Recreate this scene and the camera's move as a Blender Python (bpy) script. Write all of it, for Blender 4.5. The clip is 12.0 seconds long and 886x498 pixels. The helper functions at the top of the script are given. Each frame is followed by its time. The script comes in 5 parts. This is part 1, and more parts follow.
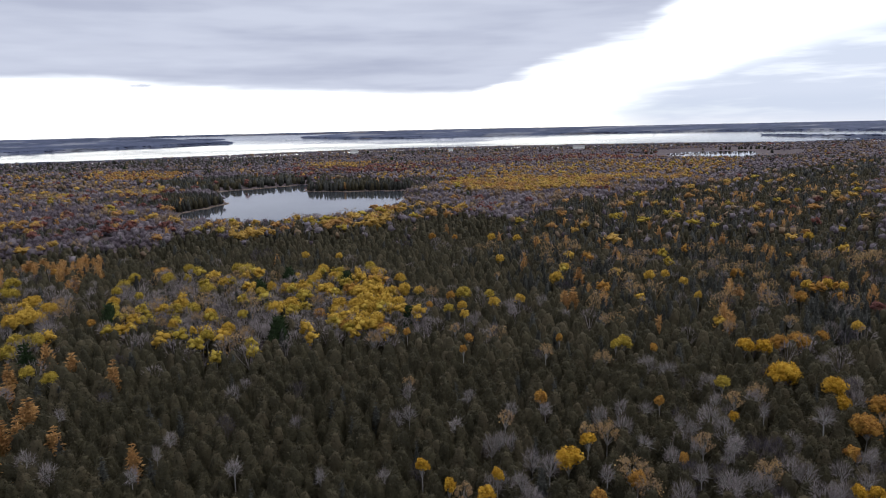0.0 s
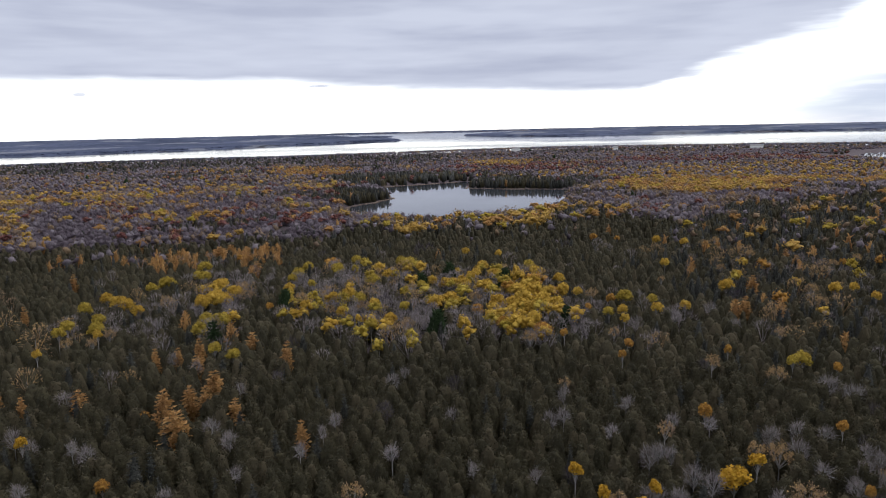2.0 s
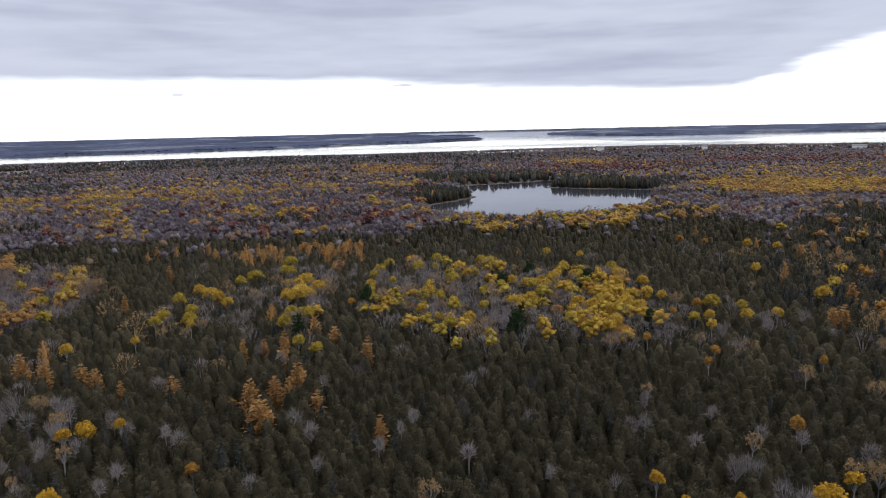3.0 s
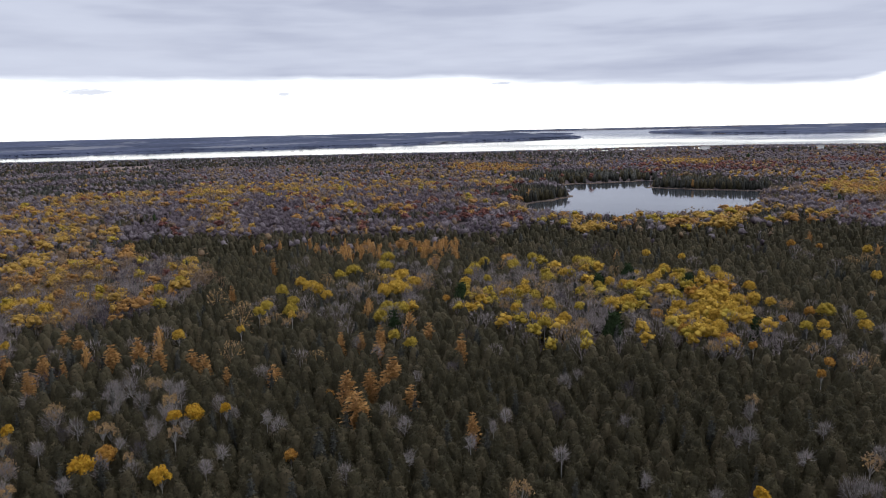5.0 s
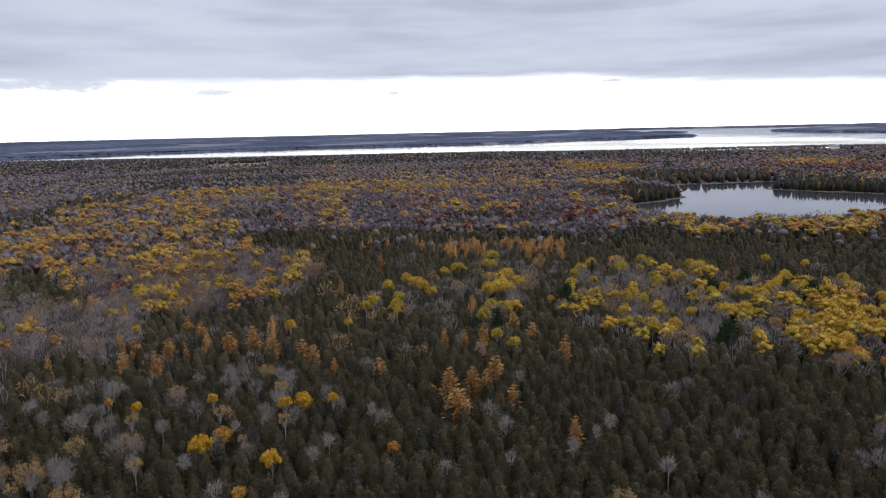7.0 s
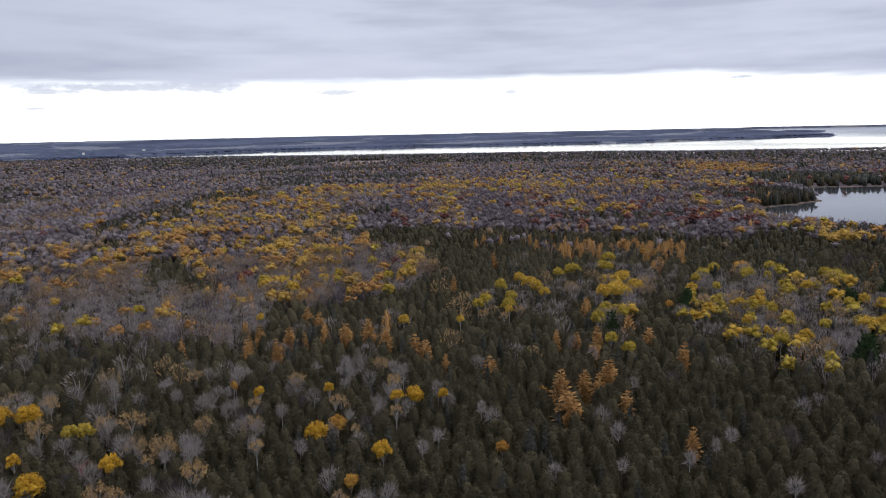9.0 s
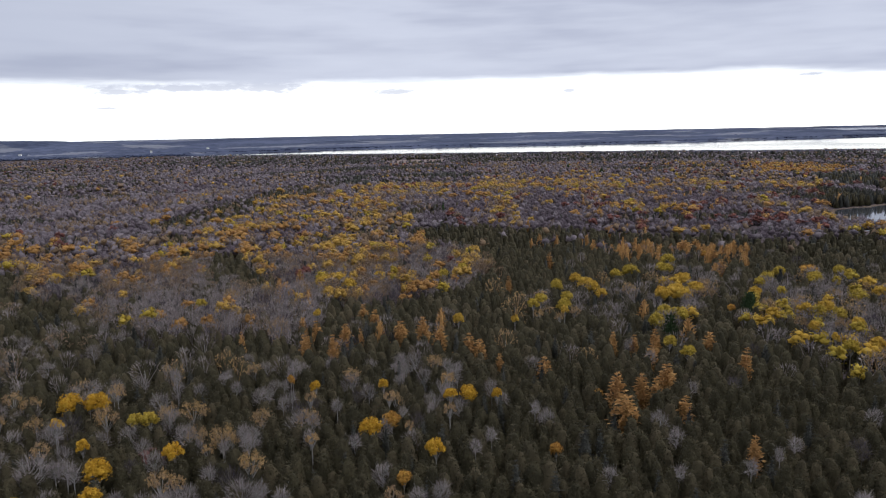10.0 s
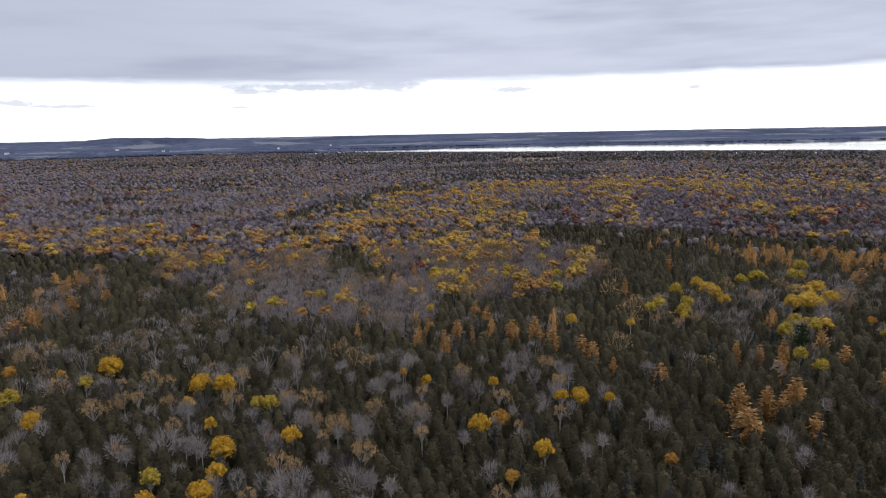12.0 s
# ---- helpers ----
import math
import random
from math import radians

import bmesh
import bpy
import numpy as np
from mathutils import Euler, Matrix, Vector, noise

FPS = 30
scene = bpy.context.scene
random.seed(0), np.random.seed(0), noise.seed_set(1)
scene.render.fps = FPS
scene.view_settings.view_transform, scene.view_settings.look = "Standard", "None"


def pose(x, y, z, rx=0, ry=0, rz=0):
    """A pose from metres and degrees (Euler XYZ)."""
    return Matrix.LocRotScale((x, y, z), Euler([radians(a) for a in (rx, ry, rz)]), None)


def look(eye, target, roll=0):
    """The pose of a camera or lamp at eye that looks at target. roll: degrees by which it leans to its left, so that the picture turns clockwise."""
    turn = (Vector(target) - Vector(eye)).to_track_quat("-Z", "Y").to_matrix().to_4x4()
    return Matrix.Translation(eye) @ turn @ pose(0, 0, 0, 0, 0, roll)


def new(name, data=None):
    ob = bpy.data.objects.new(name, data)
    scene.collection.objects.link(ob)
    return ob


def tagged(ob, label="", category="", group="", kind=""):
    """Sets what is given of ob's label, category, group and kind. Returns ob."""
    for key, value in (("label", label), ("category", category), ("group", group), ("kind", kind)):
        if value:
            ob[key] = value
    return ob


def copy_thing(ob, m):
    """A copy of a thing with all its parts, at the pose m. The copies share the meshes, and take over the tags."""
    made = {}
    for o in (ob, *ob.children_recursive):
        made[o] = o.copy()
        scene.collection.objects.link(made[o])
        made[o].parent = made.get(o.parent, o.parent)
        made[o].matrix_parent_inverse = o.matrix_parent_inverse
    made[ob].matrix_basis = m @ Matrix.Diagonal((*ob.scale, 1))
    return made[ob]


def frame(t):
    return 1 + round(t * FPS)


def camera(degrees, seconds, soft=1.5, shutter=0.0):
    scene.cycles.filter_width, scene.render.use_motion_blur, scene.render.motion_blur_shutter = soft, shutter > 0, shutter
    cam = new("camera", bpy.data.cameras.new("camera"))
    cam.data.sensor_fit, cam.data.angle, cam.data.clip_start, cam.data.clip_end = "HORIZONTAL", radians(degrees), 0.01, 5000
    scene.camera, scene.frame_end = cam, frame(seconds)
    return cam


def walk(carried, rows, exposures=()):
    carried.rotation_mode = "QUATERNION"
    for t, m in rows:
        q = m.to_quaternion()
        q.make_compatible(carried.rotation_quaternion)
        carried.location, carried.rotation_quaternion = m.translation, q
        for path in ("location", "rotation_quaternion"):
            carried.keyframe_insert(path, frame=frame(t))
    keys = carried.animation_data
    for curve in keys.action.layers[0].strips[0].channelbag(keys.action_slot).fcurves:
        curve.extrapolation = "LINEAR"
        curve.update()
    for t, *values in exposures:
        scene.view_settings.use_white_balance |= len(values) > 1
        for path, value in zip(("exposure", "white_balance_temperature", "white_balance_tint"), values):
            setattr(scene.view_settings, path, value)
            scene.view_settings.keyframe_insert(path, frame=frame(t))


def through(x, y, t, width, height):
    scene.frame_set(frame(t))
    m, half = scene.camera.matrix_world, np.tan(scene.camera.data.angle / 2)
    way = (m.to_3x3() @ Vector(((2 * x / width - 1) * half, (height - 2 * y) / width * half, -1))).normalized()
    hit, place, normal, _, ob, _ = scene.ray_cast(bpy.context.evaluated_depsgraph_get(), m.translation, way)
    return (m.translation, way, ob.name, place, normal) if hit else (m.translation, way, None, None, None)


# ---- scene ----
cam = camera(63.89, 12.0, soft=0.95)

# ---- the drone's path: seconds, x, y, z, heading to the left, pitch, roll ----
PATH = [
    (0.0, 0.000, 0.000, 62.000, 0.000, -9.727, -1.302),
    (0.5, -0.094, 0.009, 62.018, 3.222, -9.694, -1.304),
    (1.0, -0.189, 0.018, 62.035, 6.532, -9.662, -1.300),
    (1.5, -0.285, 0.027, 62.053, 9.609, -9.631, -1.300),
    (2.0, -0.381, 0.036, 62.070, 12.891, -9.614, -1.310),
    (2.5, -0.478, 0.046, 62.087, 16.162, -9.597, -1.302),
    (3.0, -0.575, 0.057, 62.104, 19.408, -9.574, -1.288),
    (3.2, -0.615, 0.062, 62.111, 20.117, -9.566, -1.280),
    (4.8, -0.935, 0.113, 62.154, 26.271, -9.554, -1.243),
    (5.0, -0.975, 0.120, 62.156, 27.121, -9.558, -1.242),
    (5.5, -1.076, 0.138, 62.159, 28.954, -9.553, -1.238),
    (6.0, -1.177, 0.155, 62.160, 31.033, -9.527, -1.244),
    (6.5, -1.278, 0.173, 62.157, 33.298, -9.515, -1.248),
    (7.0, -1.378, 0.191, 62.152, 35.619, -9.514, -1.250),
    (9.0, -1.770, 0.265, 62.073, 44.811, -9.423, -1.193),
    (9.5, -1.861, 0.276, 62.044, 46.989, -9.416, -1.172),
    (10.0, -1.952, 0.287, 62.015, 49.307, -9.409, -1.153),
    (10.5, -2.041, 0.297, 61.985, 51.650, -9.392, -1.131),
    (11.0, -2.129, 0.306, 61.954, 53.990, -9.389, -1.112),
    (11.5, -2.217, 0.315, 61.923, 56.177, -9.399, -1.089),
    (12.0, -2.304, 0.324, 61.892, 58.529, -9.398, -1.068),
]
walk(cam, [(t, pose(x, y, z, 90 + p, 0, h) @ pose(0, 0, 0, 0, 0, r)) for t, x, y, z, h, p, r in PATH],
     exposures=[(0.0, 0.0, 6420, 10), (12.0, 0.0, 6420, 10)])


# ---- sky: a grey cloud deck over a bright gap along the horizon ----
class Nodes:
    """Short hand for building a node tree."""

    def __init__(self, tree):
        self.tree = tree

    def add(self, kind):
        return self.tree.nodes.new(kind)

    def feed(self, socket, value):
        if isinstance(value, bpy.types.NodeSocket):
            self.tree.links.new(value, socket)
        else:
            socket.default_value = value

    def math(self, op, a, b=0.0, c=0.0, clamp=False):
        n = self.add("ShaderNodeMath")
        n.operation, n.use_clamp = op, clamp
        for socket, value in zip(n.inputs, (a, b, c)):
            self.feed(socket, value)
        return n.outputs[0]

    def ramp(self, value, low, high, to_low=0.0, to_high=1.0):
        n = self.add("ShaderNodeMapRange")
        n.interpolation_type = "SMOOTHSTEP"
        for socket, v in zip(n.inputs, (value, low, high, to_low, to_high)):
            self.feed(socket, v)
        return n.outputs[0]

    def mix(self, factor, a, b, blend="MIX"):
        n = self.add("ShaderNodeMix")
        n.data_type, n.blend_type = "RGBA", blend
        self.feed(n.inputs[0], factor)
        self.feed(n.inputs[6], a)
        self.feed(n.inputs[7], b)
        return n.outputs[2]

    def noise(self, vector, scale, detail=3.0, rough=0.5):
        n = self.add("ShaderNodeTexNoise")
        n.inputs["Scale"].default_value, n.inputs["Detail"].default_value, n.inputs["Roughness"].default_value = scale, detail, rough
        if vector is not None:
            self.feed(n.inputs["Vector"], vector)
        return n.outputs["Fac"]

    def vector(self, x, y, z):
        n = self.add("ShaderNodeCombineXYZ")
        for socket, v in zip(n.inputs, (x, y, z)):
            self.feed(socket, v)
        return n.outputs[0]


SUN_ELEVATION, SUN_HEADING = 48.0, -16.0    # heading to the left of +y

world = bpy.data.worlds.new("overcast_sky")
scene.world = world
world.use_nodes = True
world.node_tree.nodes.clear()
W = Nodes(world.node_tree)
sky = W.add("ShaderNodeTexSky")
sky.sky_type, sky.sun_disc = "NISHITA", False
sky.sun_elevation, sky.sun_rotation = radians(SUN_ELEVATION), radians(-SUN_HEADING)
place = W.add("ShaderNodeTexCoord").outputs["Generated"]
axes = W.add("ShaderNodeSeparateXYZ")
W.feed(axes.inputs[0], place)
sx, sy, sz = axes.outputs
heading = W.math("MULTIPLY", W.math("ARCTAN2", W.math("MULTIPLY", sx, -1.0), sy), 57.2958)
height = W.math("MULTIPLY", W.math("ARCSINE", sz), 57.2958)
# cloud texture on a flat deck, so that it shortens towards the horizon
flat = W.math("DIVIDE", 1.0, W.math("ADD", W.math("MAXIMUM", sz, 0.0), 0.035))
deck_place = W.vector(W.math("MULTIPLY", sx, flat), W.math("MULTIPLY", sy, flat), 0.0)
streak_place = W.vector(W.math("MULTIPLY", heading, 0.10), W.math("MULTIPLY", height, 0.75), 3.1)
broad = W.noise(deck_place, 0.36, 4.0, 0.5)
swell = W.noise(W.vector(W.math("MULTIPLY", heading, 0.055), W.math("MULTIPLY", height, 0.42), 7.7), 1.5, 3.0, 0.5)
fine = W.noise(streak_place, 1.1, 4.0, 0.55)
ragged = W.math("MULTIPLY", W.math("SUBTRACT", fine, 0.5), 2.2)
# lower edge of the deck, degrees above the horizon; it lifts on the right where the deck breaks up
edge_main = W.math("MINIMUM", W.math("MAXIMUM", W.math("MULTIPLY_ADD", heading, 0.055, 2.55), 2.3), 3.95)
edge_break = W.math("MULTIPLY_ADD", W.math("SUBTRACT", -5.0, heading), 0.24, 3.0)
edge_steep = W.math("MULTIPLY_ADD", W.math("SUBTRACT", -15.0, heading), 0.95, 5.0)
edge = W.math("SUBTRACT", W.math("MAXIMUM", W.math("MAXIMUM", edge_main, edge_break), edge_steep), 0.5)
above = W.math("SUBTRACT", W.math("ADD", height, W.math("MULTIPLY", ragged, W.ramp(heading, -10.0, 0.0, 2.0, 0.5))), edge)
opening = W.ramp(heading, -14.0, -2.0, 1.0, 0.0)
deck = W.ramp(above, W.math("MULTIPLY_ADD", opening, -0.85, -0.35), W.math("MULTIPLY_ADD", opening, 2.1, 0.85))
# a second bank low over the water beyond the break
bank_top = W.math("MULTIPLY_ADD", W.math("SUBTRACT", -13.0, heading), 0.24, 2.6)
bank = W.math("MULTIPLY", W.math("MULTIPLY", W.ramp(fine, 0.30, 0.55, 0.82, 1.0), W.ramp(W.math("SUBTRACT", W.math("MULTIPLY_ADD", ragged, 1.7, height), bank_top), -1.6, 1.6, 1.0, 0.0)),
              W.math("MULTIPLY", W.ramp(W.math("MULTIPLY_ADD", ragged, 5.0, heading), -18.0, -8.0, 1.0, 0.0), W.ramp(height, -0.6, 1.0, 0.8, 1.0)))
# small torn clouds hanging in the gap: heading, height, half width, half height
puffs = 0.0
torn = W.math("MULTIPLY", W.math("SUBTRACT", W.noise(W.vector(W.math("MULTIPLY", heading, 0.6), W.math("MULTIPLY", height, 1.7), 1.2), 1.6, 4.0, 0.6), 0.5), 3.0)
for ph, pe, pw, pt in ((53.0, 3.15, 1.7, 0.26), (39.2, 2.9, 0.6, 0.17), (68.0, 3.55, 7.5, 0.30), (73.0, 3.25, 2.2, 0.25), (62.5, 3.65, 3.2, 0.55), (74.0, 2.1, 1.0, 0.10),
                       (86.0, 2.2, 3.2, 0.13), (89.0, 2.4, 1.5, 0.3), (22.4, 3.45, 0.9, 0.12)):
    across = W.math("DIVIDE", W.math("SUBTRACT", heading, ph), pw)
    up = W.math("DIVIDE", W.math("SUBTRACT", height, pe), pt)
    far_out = W.math("ADD", W.math("MULTIPLY", across, across), W.math("MULTIPLY", up, up))
    puffs = W.math("MAXIMUM", puffs, W.ramp(W.math("ADD", far_out, torn), 0.1, 1.7, 1.0, 0.0))
deck_colour = W.mix(W.ramp(broad, 0.3, 0.72), (0.445, 0.482, 0.615, 1), (0.615, 0.655, 0.78, 1))
deck_colour = W.mix(W.math("MULTIPLY", W.ramp(swell, 0.35, 0.68), 0.6), deck_colour, (0.675, 0.718, 0.845, 1))
deck_colour = W.mix(W.math("MULTIPLY", W.ramp(fine, 0.38, 0.66), 0.22), deck_colour, (0.705, 0.748, 0.865, 1))
gap_colour = W.mix(W.ramp(height, 0.0, 1.5), (1.0, 1.05, 1.09, 1), (1.75, 1.75, 1.75, 1))
clear = W.math("MULTIPLY", W.ramp(heading, 12.0, 26.0, 0.85, 0.0), W.math("MULTIPLY", W.ramp(height, 0.1, 0.9), W.ramp(height, 1.3, 2.2, 1.0, 0.0)))
gap_colour = W.mix(clear, gap_colour, (0.76, 0.915, 0.98, 1))    # pale clear sky low over the open bay
gap_colour = W.mix(0.06, gap_colour, sky.outputs[0])
deck_colour = W.mix(W.ramp(heading, 55.0, 85.0, 0.0, 0.5), deck_colour, (0.43, 0.47, 0.59, 1))    # thicker cloud over the western hills
deck_colour = W.mix(W.ramp(height, 14.0, 75.0), deck_colour, (1.26, 1.29, 1.40, 1))    # an overcast sky is brightest overhead
colour = W.mix(W.math("MULTIPLY", bank, 0.95), gap_colour, (0.625, 0.69, 0.84, 1))
colour = W.mix(W.math("MULTIPLY", puffs, 0.85), colour, (0.60, 0.63, 0.74, 1))
colour = W.mix(deck, colour, deck_colour)
back = W.add("ShaderNodeBackground")
W.feed(back.inputs[0], colour)
back.inputs[1].default_value = 1.0
W.feed(W.add("ShaderNodeOutputWorld").inputs[0], back.outputs[0])

sun = new("sun", bpy.data.lights.new("sun", "SUN"))
sun.data.energy, sun.data.angle, sun.data.color = 1.1, radians(25), (1.0, 0.96, 0.9)
sun.matrix_world = look((0, 0, 300), (300 * math.sin(radians(SUN_HEADING)), -300 * math.cos(radians(SUN_HEADING)),
                                      300 - 300 * math.tan(radians(SUN_ELEVATION))))


# ---- materials ----
def material(name):
    m = bpy.data.materials.new(name)
    m.use_nodes = True
    m.node_tree.nodes.clear()
    return m, Nodes(m.node_tree)


def foliage(name, colours, patch=0.22, through=0.3, rough=0.65, gap_shade=0.72, spread=1.0):
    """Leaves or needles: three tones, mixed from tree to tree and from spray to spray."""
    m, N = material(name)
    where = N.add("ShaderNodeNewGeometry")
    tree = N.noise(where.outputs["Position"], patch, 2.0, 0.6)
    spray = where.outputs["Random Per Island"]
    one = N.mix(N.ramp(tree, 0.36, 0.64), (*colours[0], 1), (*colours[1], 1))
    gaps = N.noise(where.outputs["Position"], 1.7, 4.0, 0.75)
    # shade between leaf clumps is painted in: noise lows drop to 0.3
    one = N.mix(N.ramp(gaps, 0.38, 0.58, gap_shade, 0.0), one, (*[v * 0.3 for v in colours[0]], 1))
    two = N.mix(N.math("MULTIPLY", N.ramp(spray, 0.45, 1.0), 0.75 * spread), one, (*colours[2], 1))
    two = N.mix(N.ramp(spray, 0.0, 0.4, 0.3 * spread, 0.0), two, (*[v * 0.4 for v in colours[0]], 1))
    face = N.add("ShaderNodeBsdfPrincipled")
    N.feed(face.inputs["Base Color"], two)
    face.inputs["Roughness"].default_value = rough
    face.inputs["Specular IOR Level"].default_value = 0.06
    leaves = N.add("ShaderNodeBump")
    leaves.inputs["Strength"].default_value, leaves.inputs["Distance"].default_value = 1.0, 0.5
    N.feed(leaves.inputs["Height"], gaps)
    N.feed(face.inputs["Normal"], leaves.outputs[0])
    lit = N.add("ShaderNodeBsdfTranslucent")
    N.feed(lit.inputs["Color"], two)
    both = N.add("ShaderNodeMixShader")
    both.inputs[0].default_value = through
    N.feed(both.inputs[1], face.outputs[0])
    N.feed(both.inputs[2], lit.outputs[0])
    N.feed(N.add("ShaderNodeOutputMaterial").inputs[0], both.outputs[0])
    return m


def surface(name, low, high, scale, rough=0.85, bump=0.3, detail=5.0, stretch=(1, 1, 1), fields=None):
    m, N = material(name)
    where = N.add("ShaderNodeTexCoord").outputs["Object"]
    shift = N.add("ShaderNodeMapping")
    N.feed(shift.inputs[0], where)
    shift.inputs["Scale"].default_value = stretch
    grain = N.noise(shift.outputs[0], scale, detail, 0.6)
    stain = N.noise(shift.outputs[0], scale * 0.13, 3.0, 0.5)
    tone = N.mix(N.ramp(N.math("MULTIPLY_ADD", stain, 0.5, N.math("MULTIPLY", grain, 0.5)), 0.35, 0.65), (*low, 1), (*high, 1))
    if fields:    # open farmland between the woods
        tone = N.mix(N.ramp(N.noise(shift.outputs[0], scale * 0.16, 3.0, 0.5), 0.55, 0.62, 0.0, 0.6), tone, (*fields, 1))
    face = N.add("ShaderNodeBsdfPrincipled")
    N.feed(face.inputs["Base Color"], tone)
    face.inputs["Roughness"].default_value = rough
    face.inputs["Specular IOR Level"].default_value = 0.05
    relief = N.add("ShaderNodeBump")
    relief.inputs["Strength"].default_value = bump
    N.feed(relief.inputs["Height"], grain)
    N.feed(face.inputs["Normal"], relief.outputs[0])
    N.feed(N.add("ShaderNodeOutputMaterial").inputs[0], face.outputs[0])
    return m


def water_material(name, rough, ripple, scale, stretch):
    m, N = material(name)
    shift = N.add("ShaderNodeMapping")
    N.feed(shift.inputs[0], N.add("ShaderNodeTexCoord").outputs["Object"])
    shift.inputs["Scale"].default_value = stretch
    waves = N.noise(shift.outputs[0], scale, 4.0, 0.6)
    calm = N.noise(shift.outputs[0], scale * 0.08, 3.0, 0.5)
    face = N.add("ShaderNodeBsdfPrincipled")
    face.inputs["Base Color"].default_value = (0.040, 0.044, 0.052, 1)
    face.inputs["IOR"].default_value = 1.4
    N.feed(face.inputs["Roughness"], N.ramp(calm, 0.35, 0.65, rough * 0.6, rough * 1.5))
    relief = N.add("ShaderNodeBump")
    relief.inputs["Strength"].default_value = ripple
    N.feed(relief.inputs["Height"], waves)
    N.feed(face.inputs["Normal"], relief.outputs[0])
    N.feed(N.add("ShaderNodeOutputMaterial").inputs[0], face.outputs[0])
    return m


M_GROUND = surface("forest_floor", (0.058, 0.046, 0.050), (0.110, 0.088, 0.094), 0.6)
M_SEDGE = surface("dry_sedge", (0.24, 0.18, 0.14), (0.38, 0.29, 0.22), 0.8)
M_STUBBLE = surface("mown_stubble", (0.15, 0.115, 0.105), (0.22, 0.17, 0.15), 0.3)
M_POND = water_material("pond_water", 0.05, 0.006, 0.5, (1, 1, 1))
M_BAY = water_material("bay_water", 0.09, 0.002, 0.02, (1, 1, 1))
# distance haze is put into the blue-grey colour of these woods
M_HAZED_WOODS = surface("haze_blue_far_woods", (0.028, 0.036, 0.066), (0.072, 0.085, 0.138), 0.02, stretch=(1, 1, 0.2), fields=(0.19, 0.195, 0.22))
M_WHITE = surface("white_siding", (0.70, 0.70, 0.68), (0.80, 0.80, 0.79), 2.0)
M_ROOF = surface("grey_roof", (0.20, 0.20, 0.20), (0.32, 0.31, 0.30), 2.0)
M_BARK = surface("grey_bark", (0.09, 0.08, 0.07), (0.17, 0.15, 0.13), 6.0)
M_DARK_BARK = surface("dark_conifer_bark", (0.045, 0.036, 0.03), (0.09, 0.07, 0.055), 6.0)
M_BIRCH = surface("pale_birch_bark", (0.18, 0.168, 0.160), (0.34, 0.322, 0.312), 4.0, stretch=(1, 1, 3))
M_TWIG = foliage("bare_grey_twigs", [(0.180, 0.152, 0.152), (0.320, 0.276, 0.274), (0.430, 0.380, 0.370)], through=0.0, rough=0.8, gap_shade=0.4, spread=0.6)
M_PURPLE_TWIG = foliage("bare_purple_brown_twigs", [(0.052, 0.043, 0.056), (0.102, 0.085, 0.108), (0.138, 0.117, 0.142)], through=0.0, rough=0.8, gap_shade=0.4, spread=0.6)
# far-woods copies of twig and leaf colours, with distance haze mixed in
M_HAZED_TWIG = foliage("hazed_mauve_grey_twigs", [(0.182, 0.154, 0.174), (0.260, 0.224, 0.248), (0.330, 0.290, 0.312)], patch=0.05, through=0.35, rough=0.85, gap_shade=0.25, spread=0.4)
M_HAZED_DARK_TWIG = foliage("hazed_dark_mauve_twigs", [(0.118, 0.094, 0.112), (0.172, 0.141, 0.164), (0.222, 0.186, 0.210)], patch=0.05, through=0.35, rough=0.85, gap_shade=0.25, spread=0.4)
M_HAZED_GOLD = foliage("hazed_golden_leaves", [(0.40, 0.250, 0.066), (0.50, 0.315, 0.078), (0.58, 0.390, 0.108)], gap_shade=0.25, spread=0.6)
M_HAZED_ORANGE = foliage("hazed_orange_leaves", [(0.33, 0.175, 0.068), (0.41, 0.222, 0.075), (0.48, 0.285, 0.098)], gap_shade=0.25, spread=0.6)
M_HAZED_BUFF = foliage("hazed_buff_leaves", [(0.20, 0.145, 0.110), (0.26, 0.180, 0.118), (0.33, 0.225, 0.120)], gap_shade=0.25, spread=0.6)
M_CEDAR = foliage("cedar_foliage", [(0.053, 0.048, 0.030), (0.079, 0.069, 0.041), (0.128, 0.103, 0.066)], gap_shade=0.4, spread=0.7)
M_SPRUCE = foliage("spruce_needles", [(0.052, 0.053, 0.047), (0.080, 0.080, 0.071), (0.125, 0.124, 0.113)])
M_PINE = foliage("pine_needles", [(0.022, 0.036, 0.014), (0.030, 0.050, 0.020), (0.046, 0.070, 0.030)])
M_TAMARACK = foliage("tamarack_needles", [(0.34, 0.182, 0.074), (0.45, 0.252, 0.094), (0.55, 0.332, 0.134)], gap_shade=0.35)
M_YELLOW = foliage("yellow_aspen_leaves", [(0.46, 0.285, 0.046), (0.55, 0.352, 0.058), (0.65, 0.445, 0.088)], gap_shade=0.28)
M_GOLD = foliage("golden_aspen_leaves", [(0.46, 0.255, 0.028), (0.55, 0.315, 0.034), (0.64, 0.41, 0.055)], gap_shade=0.3)
M_OLIVE = foliage("olive_yellow_leaves", [(0.35, 0.250, 0.040), (0.44, 0.320, 0.052), (0.53, 0.405, 0.080)], gap_shade=0.4)
M_BUFF = foliage("thin_buff_leaves", [(0.29, 0.200, 0.135), (0.38, 0.250, 0.125), (0.48, 0.315, 0.120)], gap_shade=0.3)
M_ORANGE = foliage("orange_leaves", [(0.37, 0.180, 0.045), (0.44, 0.232, 0.050), (0.52, 0.305, 0.072)], gap_shade=0.4)
M_RED = foliage("rust_red_leaves", [(0.155, 0.066, 0.062), (0.205, 0.083, 0.071), (0.26, 0.112, 0.086)], gap_shade=0.4)


# ---- land and water ----
EYE_Z = 62.0
